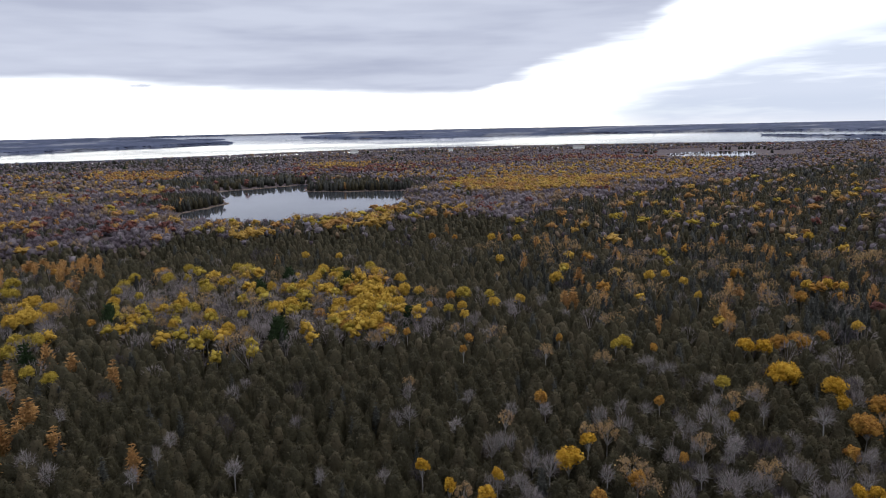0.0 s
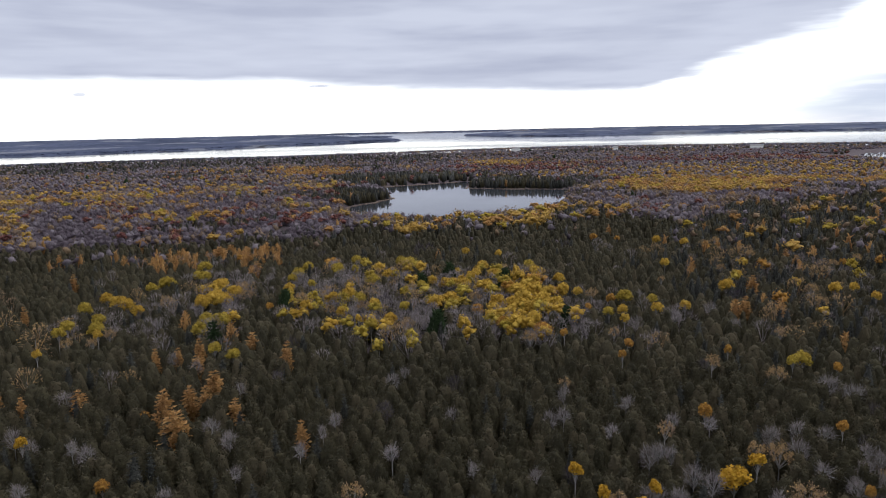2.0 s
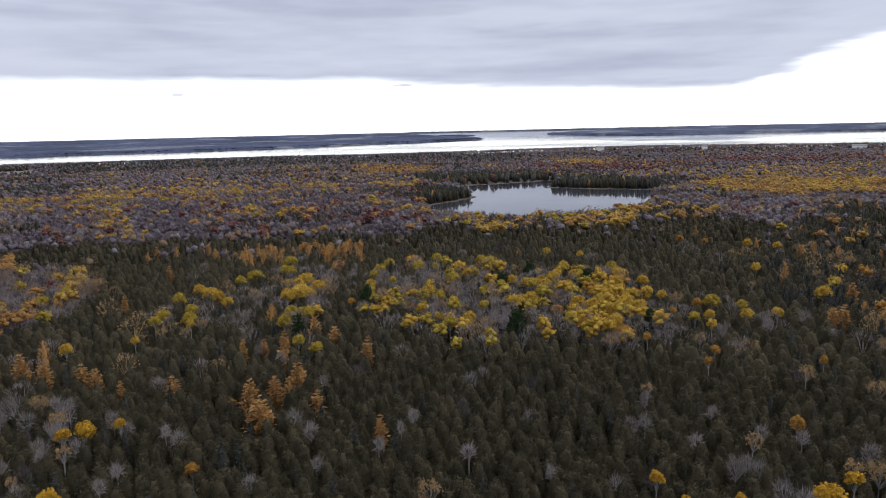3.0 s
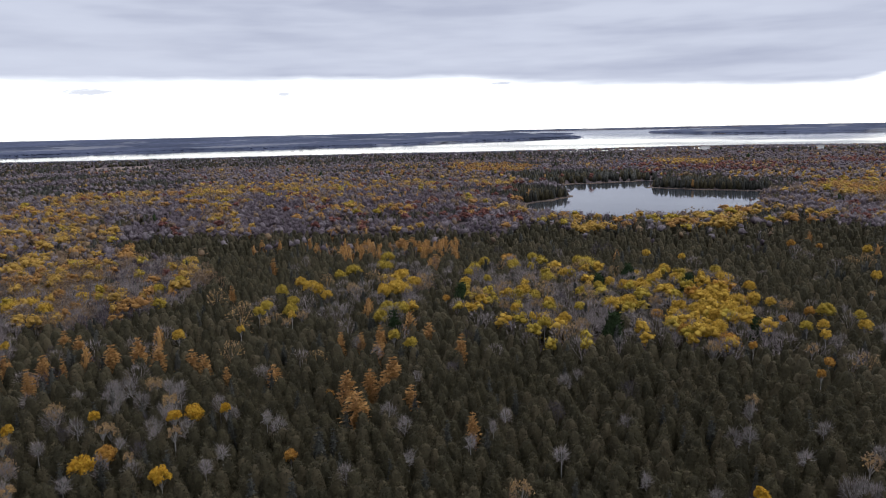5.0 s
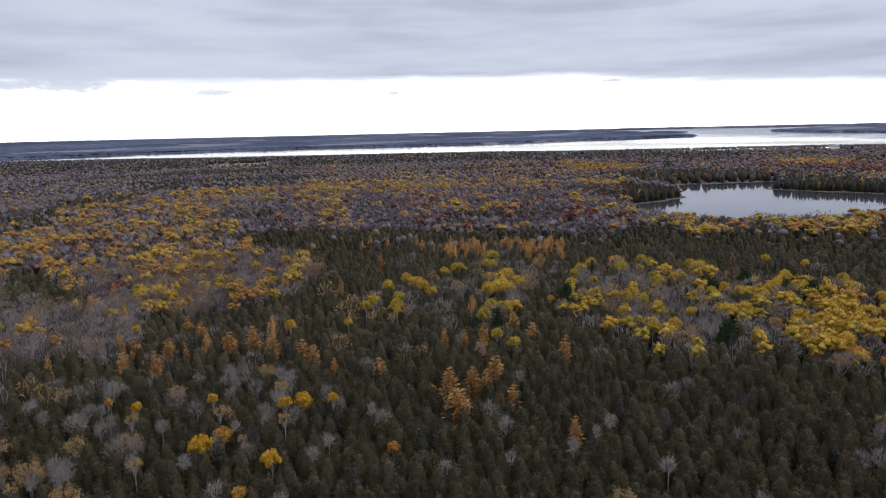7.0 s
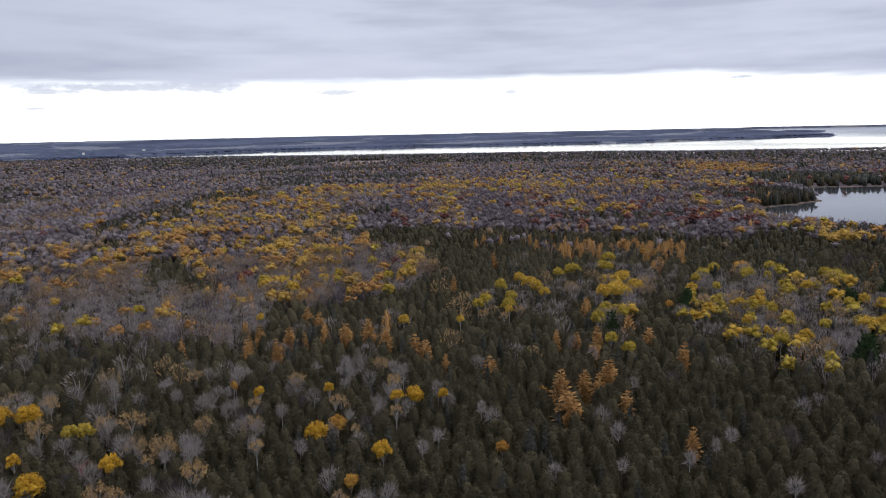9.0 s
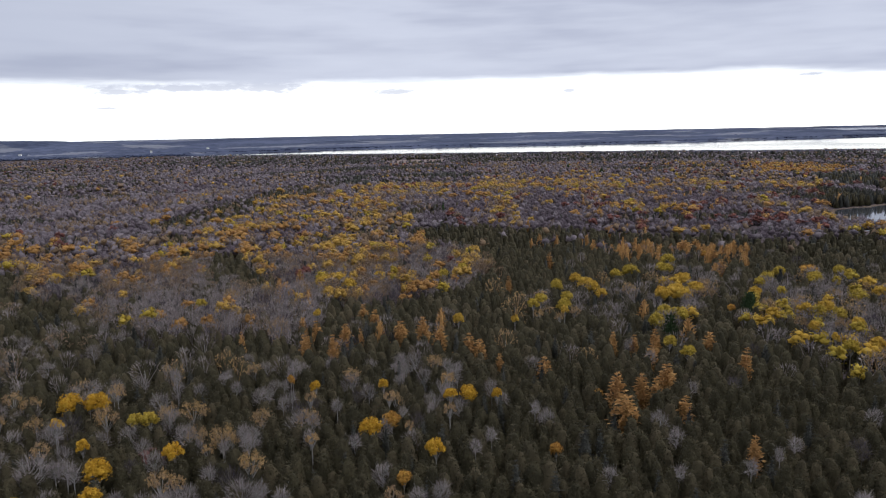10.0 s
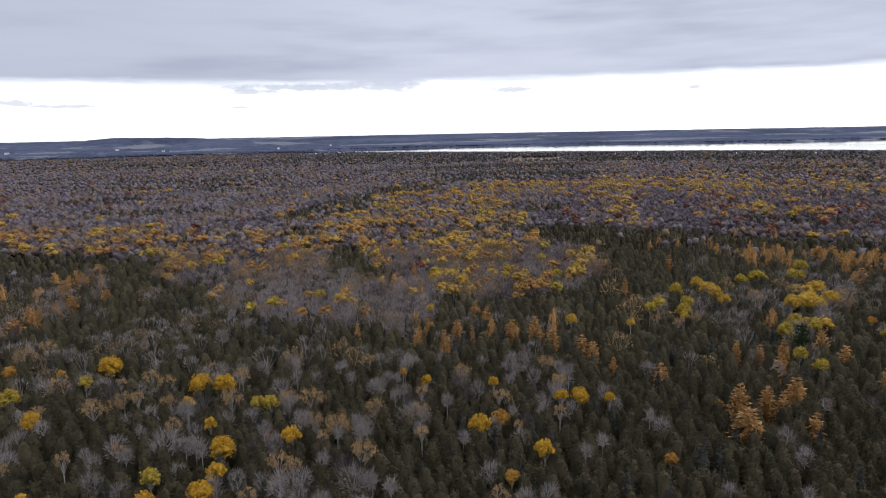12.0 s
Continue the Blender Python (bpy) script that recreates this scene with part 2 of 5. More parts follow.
rng = np.random.default_rng(7)


def distance_fold(x, y, z):
    """Land beyond 2.5 km is drawn in towards the middle along the lines of sight, so that the whole bay fits within 4.9 km."""
    d = np.hypot(x, y)
    s = np.where(d > 2500, (2500 + 2300 * (1 - 2500 / np.maximum(d, 2500))) / np.maximum(d, 1), 1.0)
    return x * s, y * s, EYE_Z + (z - EYE_Z) * s


def heading_of(x, y):
    return np.degrees(np.arctan2(-x, y))


NEAR_SHORE = [(-60, 2450), (-32, 2230), (-26, 2000), (-14, 2010), (0, 2000), (7, 1960), (16, 1800), (25, 1730), (33, 1770), (45, 1800),
              (53, 1860), (60, 1990), (67, 2120), (70, 2400)]
WEST_SHORE = [(16.1, 4150), (20, 3800), (25, 3350), (32, 3000), (40, 2830), (48, 2860), (57, 2820), (62, 2730), (68, 2560), (70, 2400)]
NORTH_SHORE = [(-60, 3300), (-32, 3900), (-17, 4800), (-9, 4730), (0, 4720), (4.2, 4640), (7.4, 4850), (11.0, 6100)]
HEADLAND = [(-24, 3150), (-27, 2850), (-30, 2720), (-45, 2500)]


def along(line, h):
    hs, ds = zip(*sorted(line))
    return np.interp(h, hs, ds)


def inside(poly, x, y):
    """Which of the points lie within a polygon of the plan."""
    hit = np.zeros(np.shape(x), bool)
    for (ax, ay), (bx, by) in zip(poly, poly[1:] + poly[:1]):
        if ay != by:
            hit ^= ((ay > y) != (by > y)) & (x < (bx - ax) * (y - ay) / (by - ay) + ax)
    return hit


def edge_distance(poly, x, y):
    """Metres to a polygon's edge, positive within."""
    best = np.full(np.shape(x), 1e9)
    for (ax, ay), (bx, by) in zip(poly, poly[1:] + poly[:1]):
        lx, ly = bx - ax, by - ay
        k = np.clip(((x - ax) * lx + (y - ay) * ly) / (lx * lx + ly * ly), 0, 1)
        best = np.minimum(best, np.hypot(x - ax - k * lx, y - ay - k * ly))
    return np.where(inside(poly, x, y), best, -best)


POND = [(-207, 552), (-195, 584), (-187, 623), (-198, 643), (-223, 687), (-250, 724), (-244, 744), (-199, 782), (-156, 823), (-143, 784), (-142, 729), (-85, 718), (-26, 713), (-34, 651), (-33, 587), (-34, 520), (-63, 463), (-102, 445), (-139, 444), (-173, 468)]
EAST_LAKE = [(440, 1413), (418, 1255), (458, 1212), (508, 1206), (585, 1320), (644, 1475), (573, 1494), (494, 1479)]


def wobble(x, y, size, seed=0.0):
    """Smooth uneven values between about -1 and 1."""
    a, b = x / size + seed, y / size - 1.7 * seed
    return (np.sin(a + 1.3 * np.sin(b * 0.9 + seed)) + np.sin(b * 1.1 + 1.7 * np.sin(a * 0.8)) + np.sin(0.7 * (a + b) + 2 * seed)) / 3


def depth_of_water(x, y):
    """Metres from the shore out over the water; negative on land."""
    d, h = np.hypot(x, y), heading_of(x, y)
    jag = 22 * wobble(x, y, 45, 0.4) + 12 * wobble(x, y, 17, 2.0)
    bay = d - along(NEAR_SHORE, h) + 0.25 * jag
    bay = np.where((h > 69.5) | (h < -75), -500, bay)
    west = np.minimum(d - along(WEST_SHORE, h) + jag, np.interp(h, [16.1, 18, 19.6, 22.6, 24], [4350, 5100, 6000, 10300, 30000]) - d)
    west = np.where(h > 16.1, west, -900 * (16.1 - h))
    north = np.minimum(d - along(NORTH_SHORE, h) + jag, np.interp(h, [3.6, 4.5, 8.0, 11.0], [30000, 8200, 7600, 6500]) - d)
    north = np.where(h < 11.0, north, -900 * (h - 11.0))
    spit = np.minimum.reduce([d - 6200 + jag, 6800 - d, (h - 16.7) * 110, (19.8 - h) * 200])
    distant = np.where(h < 23.5, d - 13200 + 5 * jag, -900 * (h - 23.5))
    head = np.where(h < -24, np.minimum(d - along(HEADLAND, h) + jag, along(HEADLAND, h) + 170 - d), -200)
    bay = np.minimum.reduce([bay, -west, -north, -head, -spit, -distant])
    pond = edge_distance(POND, x, y) + 2.2 * wobble(x, y, 6, 1.0)
    lake = edge_distance(EAST_LAKE, x, y) + 4 * wobble(x, y, 12, 1.0)
    return np.maximum.reduce([bay, pond, lake])


HOUSES = [(6.9, 1820, 20, 8, 0), (-10.9, 1790, 28, 8, 0), (-0.8, 1810, 12, 8, 10), (82.8, 3400, 14, 7, 30), (79.7, 3000, 9, 6, -20), (89.7, 3300, 16, 7, 10), (67.3, 3400, 14, 6, 60), (71.3, 3000, 8, 6, 0)]   # heading, distance, length, width, turn
FIELD = [(-1117, 811), (-1056, 914), (-1184, 1033), (-1238, 911)]
HILLS = [(9, 13900, 15, 700, 9), (80.3, 5200, 4.6, 900, 33), (87, 6400, 9, 1500, 14), (58, 9000, 12, 2500, 14), (68, 7000, 5, 1200, 6), (-18, 8500, 20, 2600, 8),
         (0, 9500, 9, 2500, 12), (-34, 7000, 12, 2000, 6)]


def land_height(x, y):
    d, h = np.hypot(x, y), heading_of(x, y)
    w = depth_of_water(x, y)
    z = np.clip(-w / 30, -1.6, 1.2) + 0.9 * wobble(x, y, 60, 3.0) * np.clip(-w / 60, 0, 1)
    for hh, hd, sh, sd, top in HILLS:
        flat_top = np.clip(1.6 * np.exp(-((h - hh) / sh) ** 2 - ((d - hd) / sd) ** 2), 0, 1)
        z = z + top * flat_top * np.clip(-w / 200, 0, 1)
    return z


def mesh_object(name, verts, faces, mats, kind="structure", label="", category="", smooth=False, slots=None):
    me = bpy.data.meshes.new(name)
    n = len(faces[0])
    faces = np.asarray(faces, np.int32)
    me.vertices.add(len(verts))
    me.vertices.foreach_set("co", np.asarray(verts, np.float32).ravel())
    me.loops.add(faces.size)
    me.loops.foreach_set("vertex_index", faces.ravel())
    me.polygons.add(len(faces))
    me.polygons.foreach_set("loop_start", np.arange(0, faces.size, n, dtype=np.int32))
    if slots is not None:
        me.polygons.foreach_set("material_index", np.asarray(slots, np.int32))
    me.polygons.foreach_set("use_smooth", np.full(len(faces), smooth))
    me.update(calc_edges=True)
    me.validate()
    for m in mats:
        me.materials.append(m)
    ob = new(name, me)
    if kind or label:
        tagged(ob, label, category, "", kind)
    return ob


def polar_sheet(headings, rings, closed):
    h, d = np.meshgrid(np.radians(headings), rings)
    x, y = -np.sin(h) * d, np.cos(h) * d
    rows, cols = x.shape
    i, j = np.meshgrid(np.arange(rows - 1), np.arange(cols if closed else cols - 1), indexing="ij")
    k = (j + 1) % cols
    quads = np.stack([i * cols + j, (i + 1) * cols + j, (i + 1) * cols + k, i * cols + k], -1).reshape(-1, 4)
    return x.ravel(), y.ravel(), quads


view = np.arange(-40, 98, 0.75)
around = np.concatenate([view, np.arange(98, 320, 4.0)])
rings = np.concatenate([[0.02], np.arange(25, 470, 25), np.arange(470, 830, 6), np.arange(830, 1660, 40), np.arange(1660, 4400, 60),
                        np.geomspace(4400, 14500, 30)])
gx, gy, quads = polar_sheet(around, rings, True)
gz = land_height(gx, gy)
ground = mesh_object("ground", np.stack(distance_fold(gx, gy, gz), -1), quads, [M_GROUND], "structure",
                     "flat swampy forest floor of dark leaf litter reaching the horizon", "ground", True)

bx, by, quads = polar_sheet(np.arange(-76, 76, 1.0), np.concatenate([np.arange(1600, 4400, 100), np.geomspace(4400, 14500, 20)]), False)
mesh_object("bay_water", np.stack(distance_fold(bx, by, 0 * bx), -1), quads, [M_BAY], "structure",
            "wide pale bay mirroring the bright gap in the clouds", "water", True)


def still_water(name, poly, label):
    bm = bmesh.new()
    cx, cy = np.mean(poly, 0)
    bm.faces.new([bm.verts.new((cx + (x - cx) * 1.08, cy + (y - cy) * 1.08, 0.0)) for x, y in poly])
    bmesh.ops.triangulate(bm, faces=bm.faces)
    me = bpy.data.meshes.new(name)
    bm.to_mesh(me)
    me.materials.append(M_POND)
    return tagged(new(name, me), label, "water", "", "structure")


still_water("pond_water", POND, "small dark pond with a marshy edge among conifers")
still_water("lake_water", EAST_LAKE, "bright inland lake beyond the woods")


# ---- tree shapes: vertices and triangles; every tree is 10 m tall and scaled to its height ----
class Shape:
    def __init__(self):
        self.v, self.f, self.n = [], [], 0

    def put(self, verts, tris):
        self.v.append(np.asarray(verts, float))
        self.f.append(np.asarray(tris, int) + self.n)
        self.n += len(verts)

    def done(self):
        return np.concatenate(self.v), np.concatenate(self.f)

    def limb(self, a, b, ra, rb, sides=4):
        """A tapered round stick from a to b."""
        a, b = np.asarray(a, float), np.asarray(b, float)
        w = (b - a) / (np.linalg.norm(b - a) + 1e-9)
        u = np.cross(w, (0.3, 0.9, 0.2))
        u /= np.linalg.norm(u) + 1e-9
        q = np.cross(w, u)
        ang = np.arange(sides) * 2 * np.pi / sides
        ring = np.cos(ang)[:, None] * u + np.sin(ang)[:, None] * q
        k = np.arange(sides)
        t1 = np.stack([k, (k + 1) % sides, sides + k], -1)
        t2 = np.stack([(k + 1) % sides, sides + (k + 1) % sides, sides + k], -1)
        self.put(np.concatenate([a + ring * ra, b + ring * rb]), np.concatenate([t1, t2]))

    def blade(self, at, way, length, width, r):
        """One pointed spray of leaves or needles, or a twig when it is narrow."""
        way = way / (np.linalg.norm(way) + 1e-9)
        u = np.cross(way, r.normal(size=3))
        u *= width / 2 / (np.linalg.norm(u) + 1e-9)
        self.put([at - u, at + u, at + way * length], [(0, 1, 2)])

    def rings(self, at, rows, r, sides=5, uneven=0.2):
        """A closed uneven body: its bottom point, rings of (radius, height), and its top point."""
        first, *mid, last = rows
        v = [(0, 0, first)]
        for rad, z in mid:
            ang = np.arange(sides) * 2 * np.pi / sides + r.uniform(0, 1.2)
            k = rad * r.uniform(1 - uneven, 1 + uneven, sides)
            v += list(np.stack([np.cos(ang) * k, np.sin(ang) * k, z + rad * r.uniform(-uneven, uneven, sides)], -1))
        v.append((0, 0, last))
        k = np.arange(sides)
        k1 = (k + 1) % sides
        t = [np.stack([0 * k, 1 + k1, 1 + k], -1)]
        for m in range(len(mid) - 1):
            o, p = 1 + m * sides, 1 + (m + 1) * sides
            t += [np.stack([o + k, o + k1, p + k], -1), np.stack([o + k1, p + k1, p + k], -1)]
        o = 1 + (len(mid) - 1) * sides
        t.append(np.stack([o + k, o + k1, 0 * k + len(v) - 1], -1))
        self.put(np.asarray(v) + np.asarray(at, float), np.concatenate(t))


def unit(r, up=0.0):
    w = r.normal(size=3)
    w[2] += up
    return w / np.linalg.norm(w)


def bushy(c, r, width, low, rows, sides, power, tip=9.75, uneven=0.16):
    """The closed body of a dense conifer: a blunt cone whose outline swells and dips."""
    zs = np.linspace(low + 0.5, 8.9, rows)
    ring = [(width / 2 * (max(10.0 - z, 0.1) / (10 - low)) ** power * r.uniform(0.86, 1.1), z) for z in zs]
    c.rings((0, 0, 0), (low - 0.2, *ring, tip), r, sides, uneven)


def conifer(seed, n, width, low, spray, power=0.62, rows=5, sides=7, slim=0.65):
    """Trunk and dense crown of a cedar: a soft full body with small rising plumes all over it."""
    r = np.random.default_rng(seed)
    t, c = Shape(), Shape()
    t.limb((0, 0, -0.3), (0, 0, 9.4), 0.16, 0.03, 5)
    bushy(c, r, width * 0.82, low, rows, sides, power, 9.35, 0.26)
    for i in range(n):
        u = (i + r.uniform(0, 1)) / n
        z = 4.2 + 5.6 * u ** 1.15
        a = i * 2.39996 + r.uniform(-0.4, 0.4)
        full = width / 2 * (max(10.0 - z, 0.03) / (10 - low)) ** power * (0.96 + 0.10 * np.sin(3 * a + seed + z))
        out = np.array([np.cos(a), np.sin(a), 0.0])
        size = spray * r.uniform(0.6, 1.3)
        c.blade(np.array([0, 0, z - size * 0.35]) + out * full * r.uniform(0.72, 1.0), out * 0.7 + r.normal(0, 0.35, 3) + (0, 0, r.uniform(0.1, 1.0)), size, size * slim * r.uniform(0.8, 1.4), r)
    return t.done(), c.done()


def tiered(seed, whorls, boughs, blades, width, low, spray, droop, power, core=0.0, slim=0.45):
    """Trunk and crown of a spruce, larch or pine: tiers of boughs that carry the needles."""
    r = np.random.default_rng(seed)
    t, c = Shape(), Shape()
    t.limb((0, 0, -0.3), (0, 0, 9.8), 0.16, 0.02, 5)
    if core:
        w = width / 2 * core
        c.rings((0, 0, 0), (low + 0.4, (w, low + 1.0), (w * 0.6, 5.5), 9.0), r, 6)
    for k in range(whorls):
        z = low + (9.7 - low) * (k + r.uniform(-0.25, 0.25)) / whorls
        full = width / 2 * (max(10.0 - z, 0.3) / (10 - low)) ** power
        m = boughs if k < whorls - 3 else 4
        for q in range(m):
            a = q * 6.283 / m + k * 1.9 + r.uniform(-0.35, 0.35)
            reach = full * r.uniform(0.7, 1.15)
            out = np.array([np.cos(a), np.sin(a), 0.0])
            for p in range(blades):
                f = (p + r.uniform(0.3, 1.0)) / blades
                at = np.array([0, 0, z]) + out * reach * f * 0.86 + (0, 0, -droop * reach * f + 0.10 * reach * f * f)
                size = spray * r.uniform(0.6, 1.3) * (0.6 + 0.4 * min(1.0, reach))
                c.blade(at, out * 0.9 + r.normal(0, 0.5, 3) * (1, 1, 0.6) + (0, 0, 0.12), size, size * slim * r.uniform(0.8, 1.4), r)
    return t.done(), c.done()


def leafy_crown(c, r, width, low, lobes, sides, flecks, leaf, rows, swell=0.46):
    """A rounded crown: lobes of foliage heaped into a dome, with loose leaf clumps over them."""
    high = 10 - low
    middle = np.array([0, 0, low + 0.42 * high])
    spots = []
    for k in range(lobes):
        up = -0.15 + 1.1 * (k + 0.5) / lobes if lobes > 1 else 0.3
        a = k * 2.39996 + r.uniform(-0.4, 0.4)
        flat = math.sqrt(max(0.0, 1 - up * up)) * r.uniform(0.8, 1.1)
        rad = width / 2 * swell * r.uniform(0.85, 1.2)
        at = middle + np.array([np.cos(a) * flat, np.sin(a) * flat, up]) * (width / 2 - rad, width / 2 - rad, 0.58 * high - rad)
        spots.append((at, rad))
        dome(c, at, rad * 0.74, rad * 0.74, r, sides, 0.3, rows)
    for i in range(flecks):
        at, rad = spots[i % lobes]
        d = unit(r, 0.45)
        leaf_fleck(c, at + d * rad * r.uniform(0.8, 1.2), leaf * r.uniform(0.6, 1.4), r, d + r.normal(0, 0.45, 3))
    return spots


def broadleaf(seed, n, width, low, leaf, puffs, thin=False):
    """A pale trunk with limbs and a domed crown of leaf clumps; thin: half its leaves have dropped and the twigs show."""
    r = np.random.default_rng(seed)
    t, c = Shape(), Shape()
    lean = r.normal(0, 0.2, 2)
    fork = np.array([lean[0] * 0.5, lean[1] * 0.5, low * 0.8])
    t.limb((0, 0, -0.3), fork, 0.15, 0.10, 5)
    t.limb(fork, (lean[0], lean[1], 8.4), 0.10, 0.03, 4)
    if thin:
        high = 10 - low
        spots = []
        for k in range(puffs):
            a, up = k * 2.4 + r.uniform(-0.5, 0.5), -0.2 + 1.1 * (k + 0.5) / puffs
            flat = math.sqrt(1 - up * up)
            spots.append((np.array([np.cos(a) * flat * width * 0.36, np.sin(a) * flat * width * 0.36, low + high * (0.42 + 0.42 * up)]), width * 0.17))
        for p, rad in spots:
            for _ in range(n // puffs):
                w = unit(r, 0.35)
                leaf_fleck(c, p + w * rad * r.uniform(0.4, 1.2), leaf * r.uniform(0.6, 1.4), r)
            for _ in range(22):
                w = unit(r, 0.9)
                c.put(*twig_of(p - w * 0.3, w, rad * r.uniform(1.0, 1.9), 0.05, r))
    else:
        spots = leafy_crown(c, r, width, low, puffs, 5, n, leaf, DOME[1:], 0.38)
    for p, rad in spots:
        root = fork + (0, 0, max(0.0, (p[2] - fork[2]) * 0.3))
        t.limb(root, p, 0.06, 0.02, 3)
    return t.done(), c.done()


def twig_of(at, way, length, width, r):
    u = np.cross(way, r.normal(size=3))
    u *= width / 2 / (np.linalg.norm(u) + 1e-9)
    return [at - u, at + u, at + way / np.linalg.norm(way) * length], [(0, 1, 2)]


def bare_tree(seed, limbs, twigs, width, low, twig=0.045, stems=1):
    """A leafless tree: one or more stems, limbs that rise in a fan and fork, and a rounded head of fine twigs."""
    r = np.random.default_rng(seed)
    t, c = Shape(), Shape()
    high = 10 - low
    middle, size = np.array([0, 0, low + high * 0.42]), np.array([width / 2, width / 2, high * 0.58])
    for s in range(stems):
        lean = r.normal(0, 0.3, 2) if stems == 1 else np.array([np.cos(s * 2.3), np.sin(s * 2.3)]) * width * 0.2
        fork = np.array([lean[0] * 0.4, lean[1] * 0.4, low])
        top = np.array([lean[0], lean[1], 9.3])
        t.limb((0, 0, -0.3), fork, 0.13, 0.085, 5)
        t.limb(fork, top, 0.08, 0.02, 3)
        for k in range(limbs):
            a, u = k * 2.39996 + s + r.uniform(-0.4, 0.4), (k + 0.5) / limbs
            root = fork + (top - fork) * 0.5 * u * r.uniform(0.7, 1.1)
            e = np.radians(5 + 62 * u)
            way = np.array([np.cos(a) * np.cos(e), np.sin(a) * np.cos(e), np.sin(e)])
            end = middle + way * size * r.uniform(0.78, 0.98)
            bend = root + (end - root) * 0.45 + np.array([np.cos(a), np.sin(a), -0.3]) * 0.3
            t.limb(root, bend, 0.055, 0.038, 3)
            t.limb(bend, end, 0.038, 0.012, 3)
            for _ in range(3):
                start = bend + (end - bend) * r.uniform(0.0, 0.6)
                t.limb(start, start + (way * 0.7 + unit(r, 0.5) * 0.6) * r.uniform(0.7, 1.5), 0.026, 0.009, 3)
    for i in range(twigs):
        d = unit(r, 0.35)
        d[2] = max(d[2], -0.5)
        bulge = 1 + 0.14 * np.sin(4 * np.arctan2(d[1], d[0]) + seed) * (1 - abs(d[2]))
        p = middle + d * size * r.uniform(0.35, 0.85) * bulge
        c.blade(p, d + (0, 0, 0.35) + r.normal(0, 0.35, 3), r.uniform(0.5, 1.15), twig * r.uniform(0.7, 1.4), r)
    return t.done(), c.done()


def simple_conifer(seed, n, width, low, size, sides=5, rows=3, power=0.7, tip=9.75, full=0.94):
    """A conifer further off: a blunt full body with a few plumes breaking its outline."""
    r = np.random.default_rng(seed)
    c = Shape()
    bushy(c, r, width * full, low, rows, sides, power, tip, 0.2)
    for i in range(n):
        u = (i + r.uniform(0, 1)) / n
        z = low + 2.4 + (7.4 - low) * u
        a = i * 2.39996
        out = np.array([np.cos(a), np.sin(a), 0])
        wide = width / 2 * (max(10 - z, 0.05) / (10 - low)) ** power
        s = size * r.uniform(0.6, 1.3)
        c.blade(np.array([0, 0, z - s * 0.3]) + out * wide * 0.9, out * 0.6 + (0, 0, r.uniform(0.1, 1.1)), s, s * 0.6, r)
    return c.done()


DOME = ((0.62, -0.42), (1.0, 0.0), (0.86, 0.48), (0.48, 0.85))    # radius and height round a crown's middle


def dome(c, at, width, tall, r, sides=5, uneven=0.16, rows=DOME):
    c.rings(at, (-0.6 * tall, *[(width * a, tall * z) for a, z in rows], tall), r, sides, uneven)


def leaf_fleck(c, at, s, r, out=None):
    """A small clump of leaves or twigs; with out it lies across that direction, more or less."""
    u = unit(r)
    q = np.cross(u, unit(r)) if out is None else np.cross(out + r.normal(0, 0.35, 3), u)
    if out is not None:
        u = np.cross(q, out)
        u /= np.linalg.norm(u) + 1e-9
    q /= np.linalg.norm(q) + 1e-9
    c.put([at - u * s * 0.5 - q * s * 0.3, at + u * s * 0.5 - q * s * 0.3, at + q * s * 0.6], [(0, 1, 2)])


def simple_crown(seed, n, width, low, size, lobes=3, sides=5, rows=DOME, swell=0.56):
    """A broad crown further off: a few joined domes with loose leaf clumps over them."""
    c = Shape()
    leafy_crown(c, np.random.default_rng(seed), width, low, lobes, sides, n, size, rows, swell)
    return c.done()


def simple_bare(seed, n, width, low, length, thick, flecks=0, fleck=0.5, heart=0.0, sides=5, rows=DOME, limbs=0):
    """A leafless head further off: a hazy rounded mass of twigs over rising limbs, with a few last leaves among them."""
    r = np.random.default_rng(seed)
    c = Shape()
    high = 10 - low
    middle, size = np.array([0, 0, low + high * 0.42]), np.array([width / 2, width / 2, high * 0.58])
    if heart:
        dome(c, middle, width / 2 * heart, high * 0.58 * heart, r, sides, 0.5, rows)
    for k in range(limbs):
        a, e = k * 2.39996, 0.25 + 1.0 * k / limbs
        way = np.array([np.cos(a) * np.cos(e), np.sin(a) * np.cos(e), np.sin(e)])
        c.limb((0, 0, low * 0.8), middle + way * size * 0.92, 0.10, 0.03, 3)
    for i in range(flecks):
        d = unit(r, 0.6)
        leaf_fleck(c, middle + d * size * r.uniform(0.8, 1.04), fleck * r.uniform(0.7, 1.3), r)
    for i in range(n):
        d = unit(r, 0.5)
        d[2] = max(d[2], -0.3)
        c.blade(middle + d * size * r.uniform(0.55, 0.82), d + (0, 0, 0.5) + r.normal(0, 0.3, 3), length * r.uniform(0.6, 1.2), thick * r.uniform(0.7, 1.4), r)
    return c.done()


def stem_shape(top, thick=0.13):
    s = Shape()
    s.limb((0, 0, -0.2), (0, 0, top), thick, thick * 0.5, 3)
    return s.done()


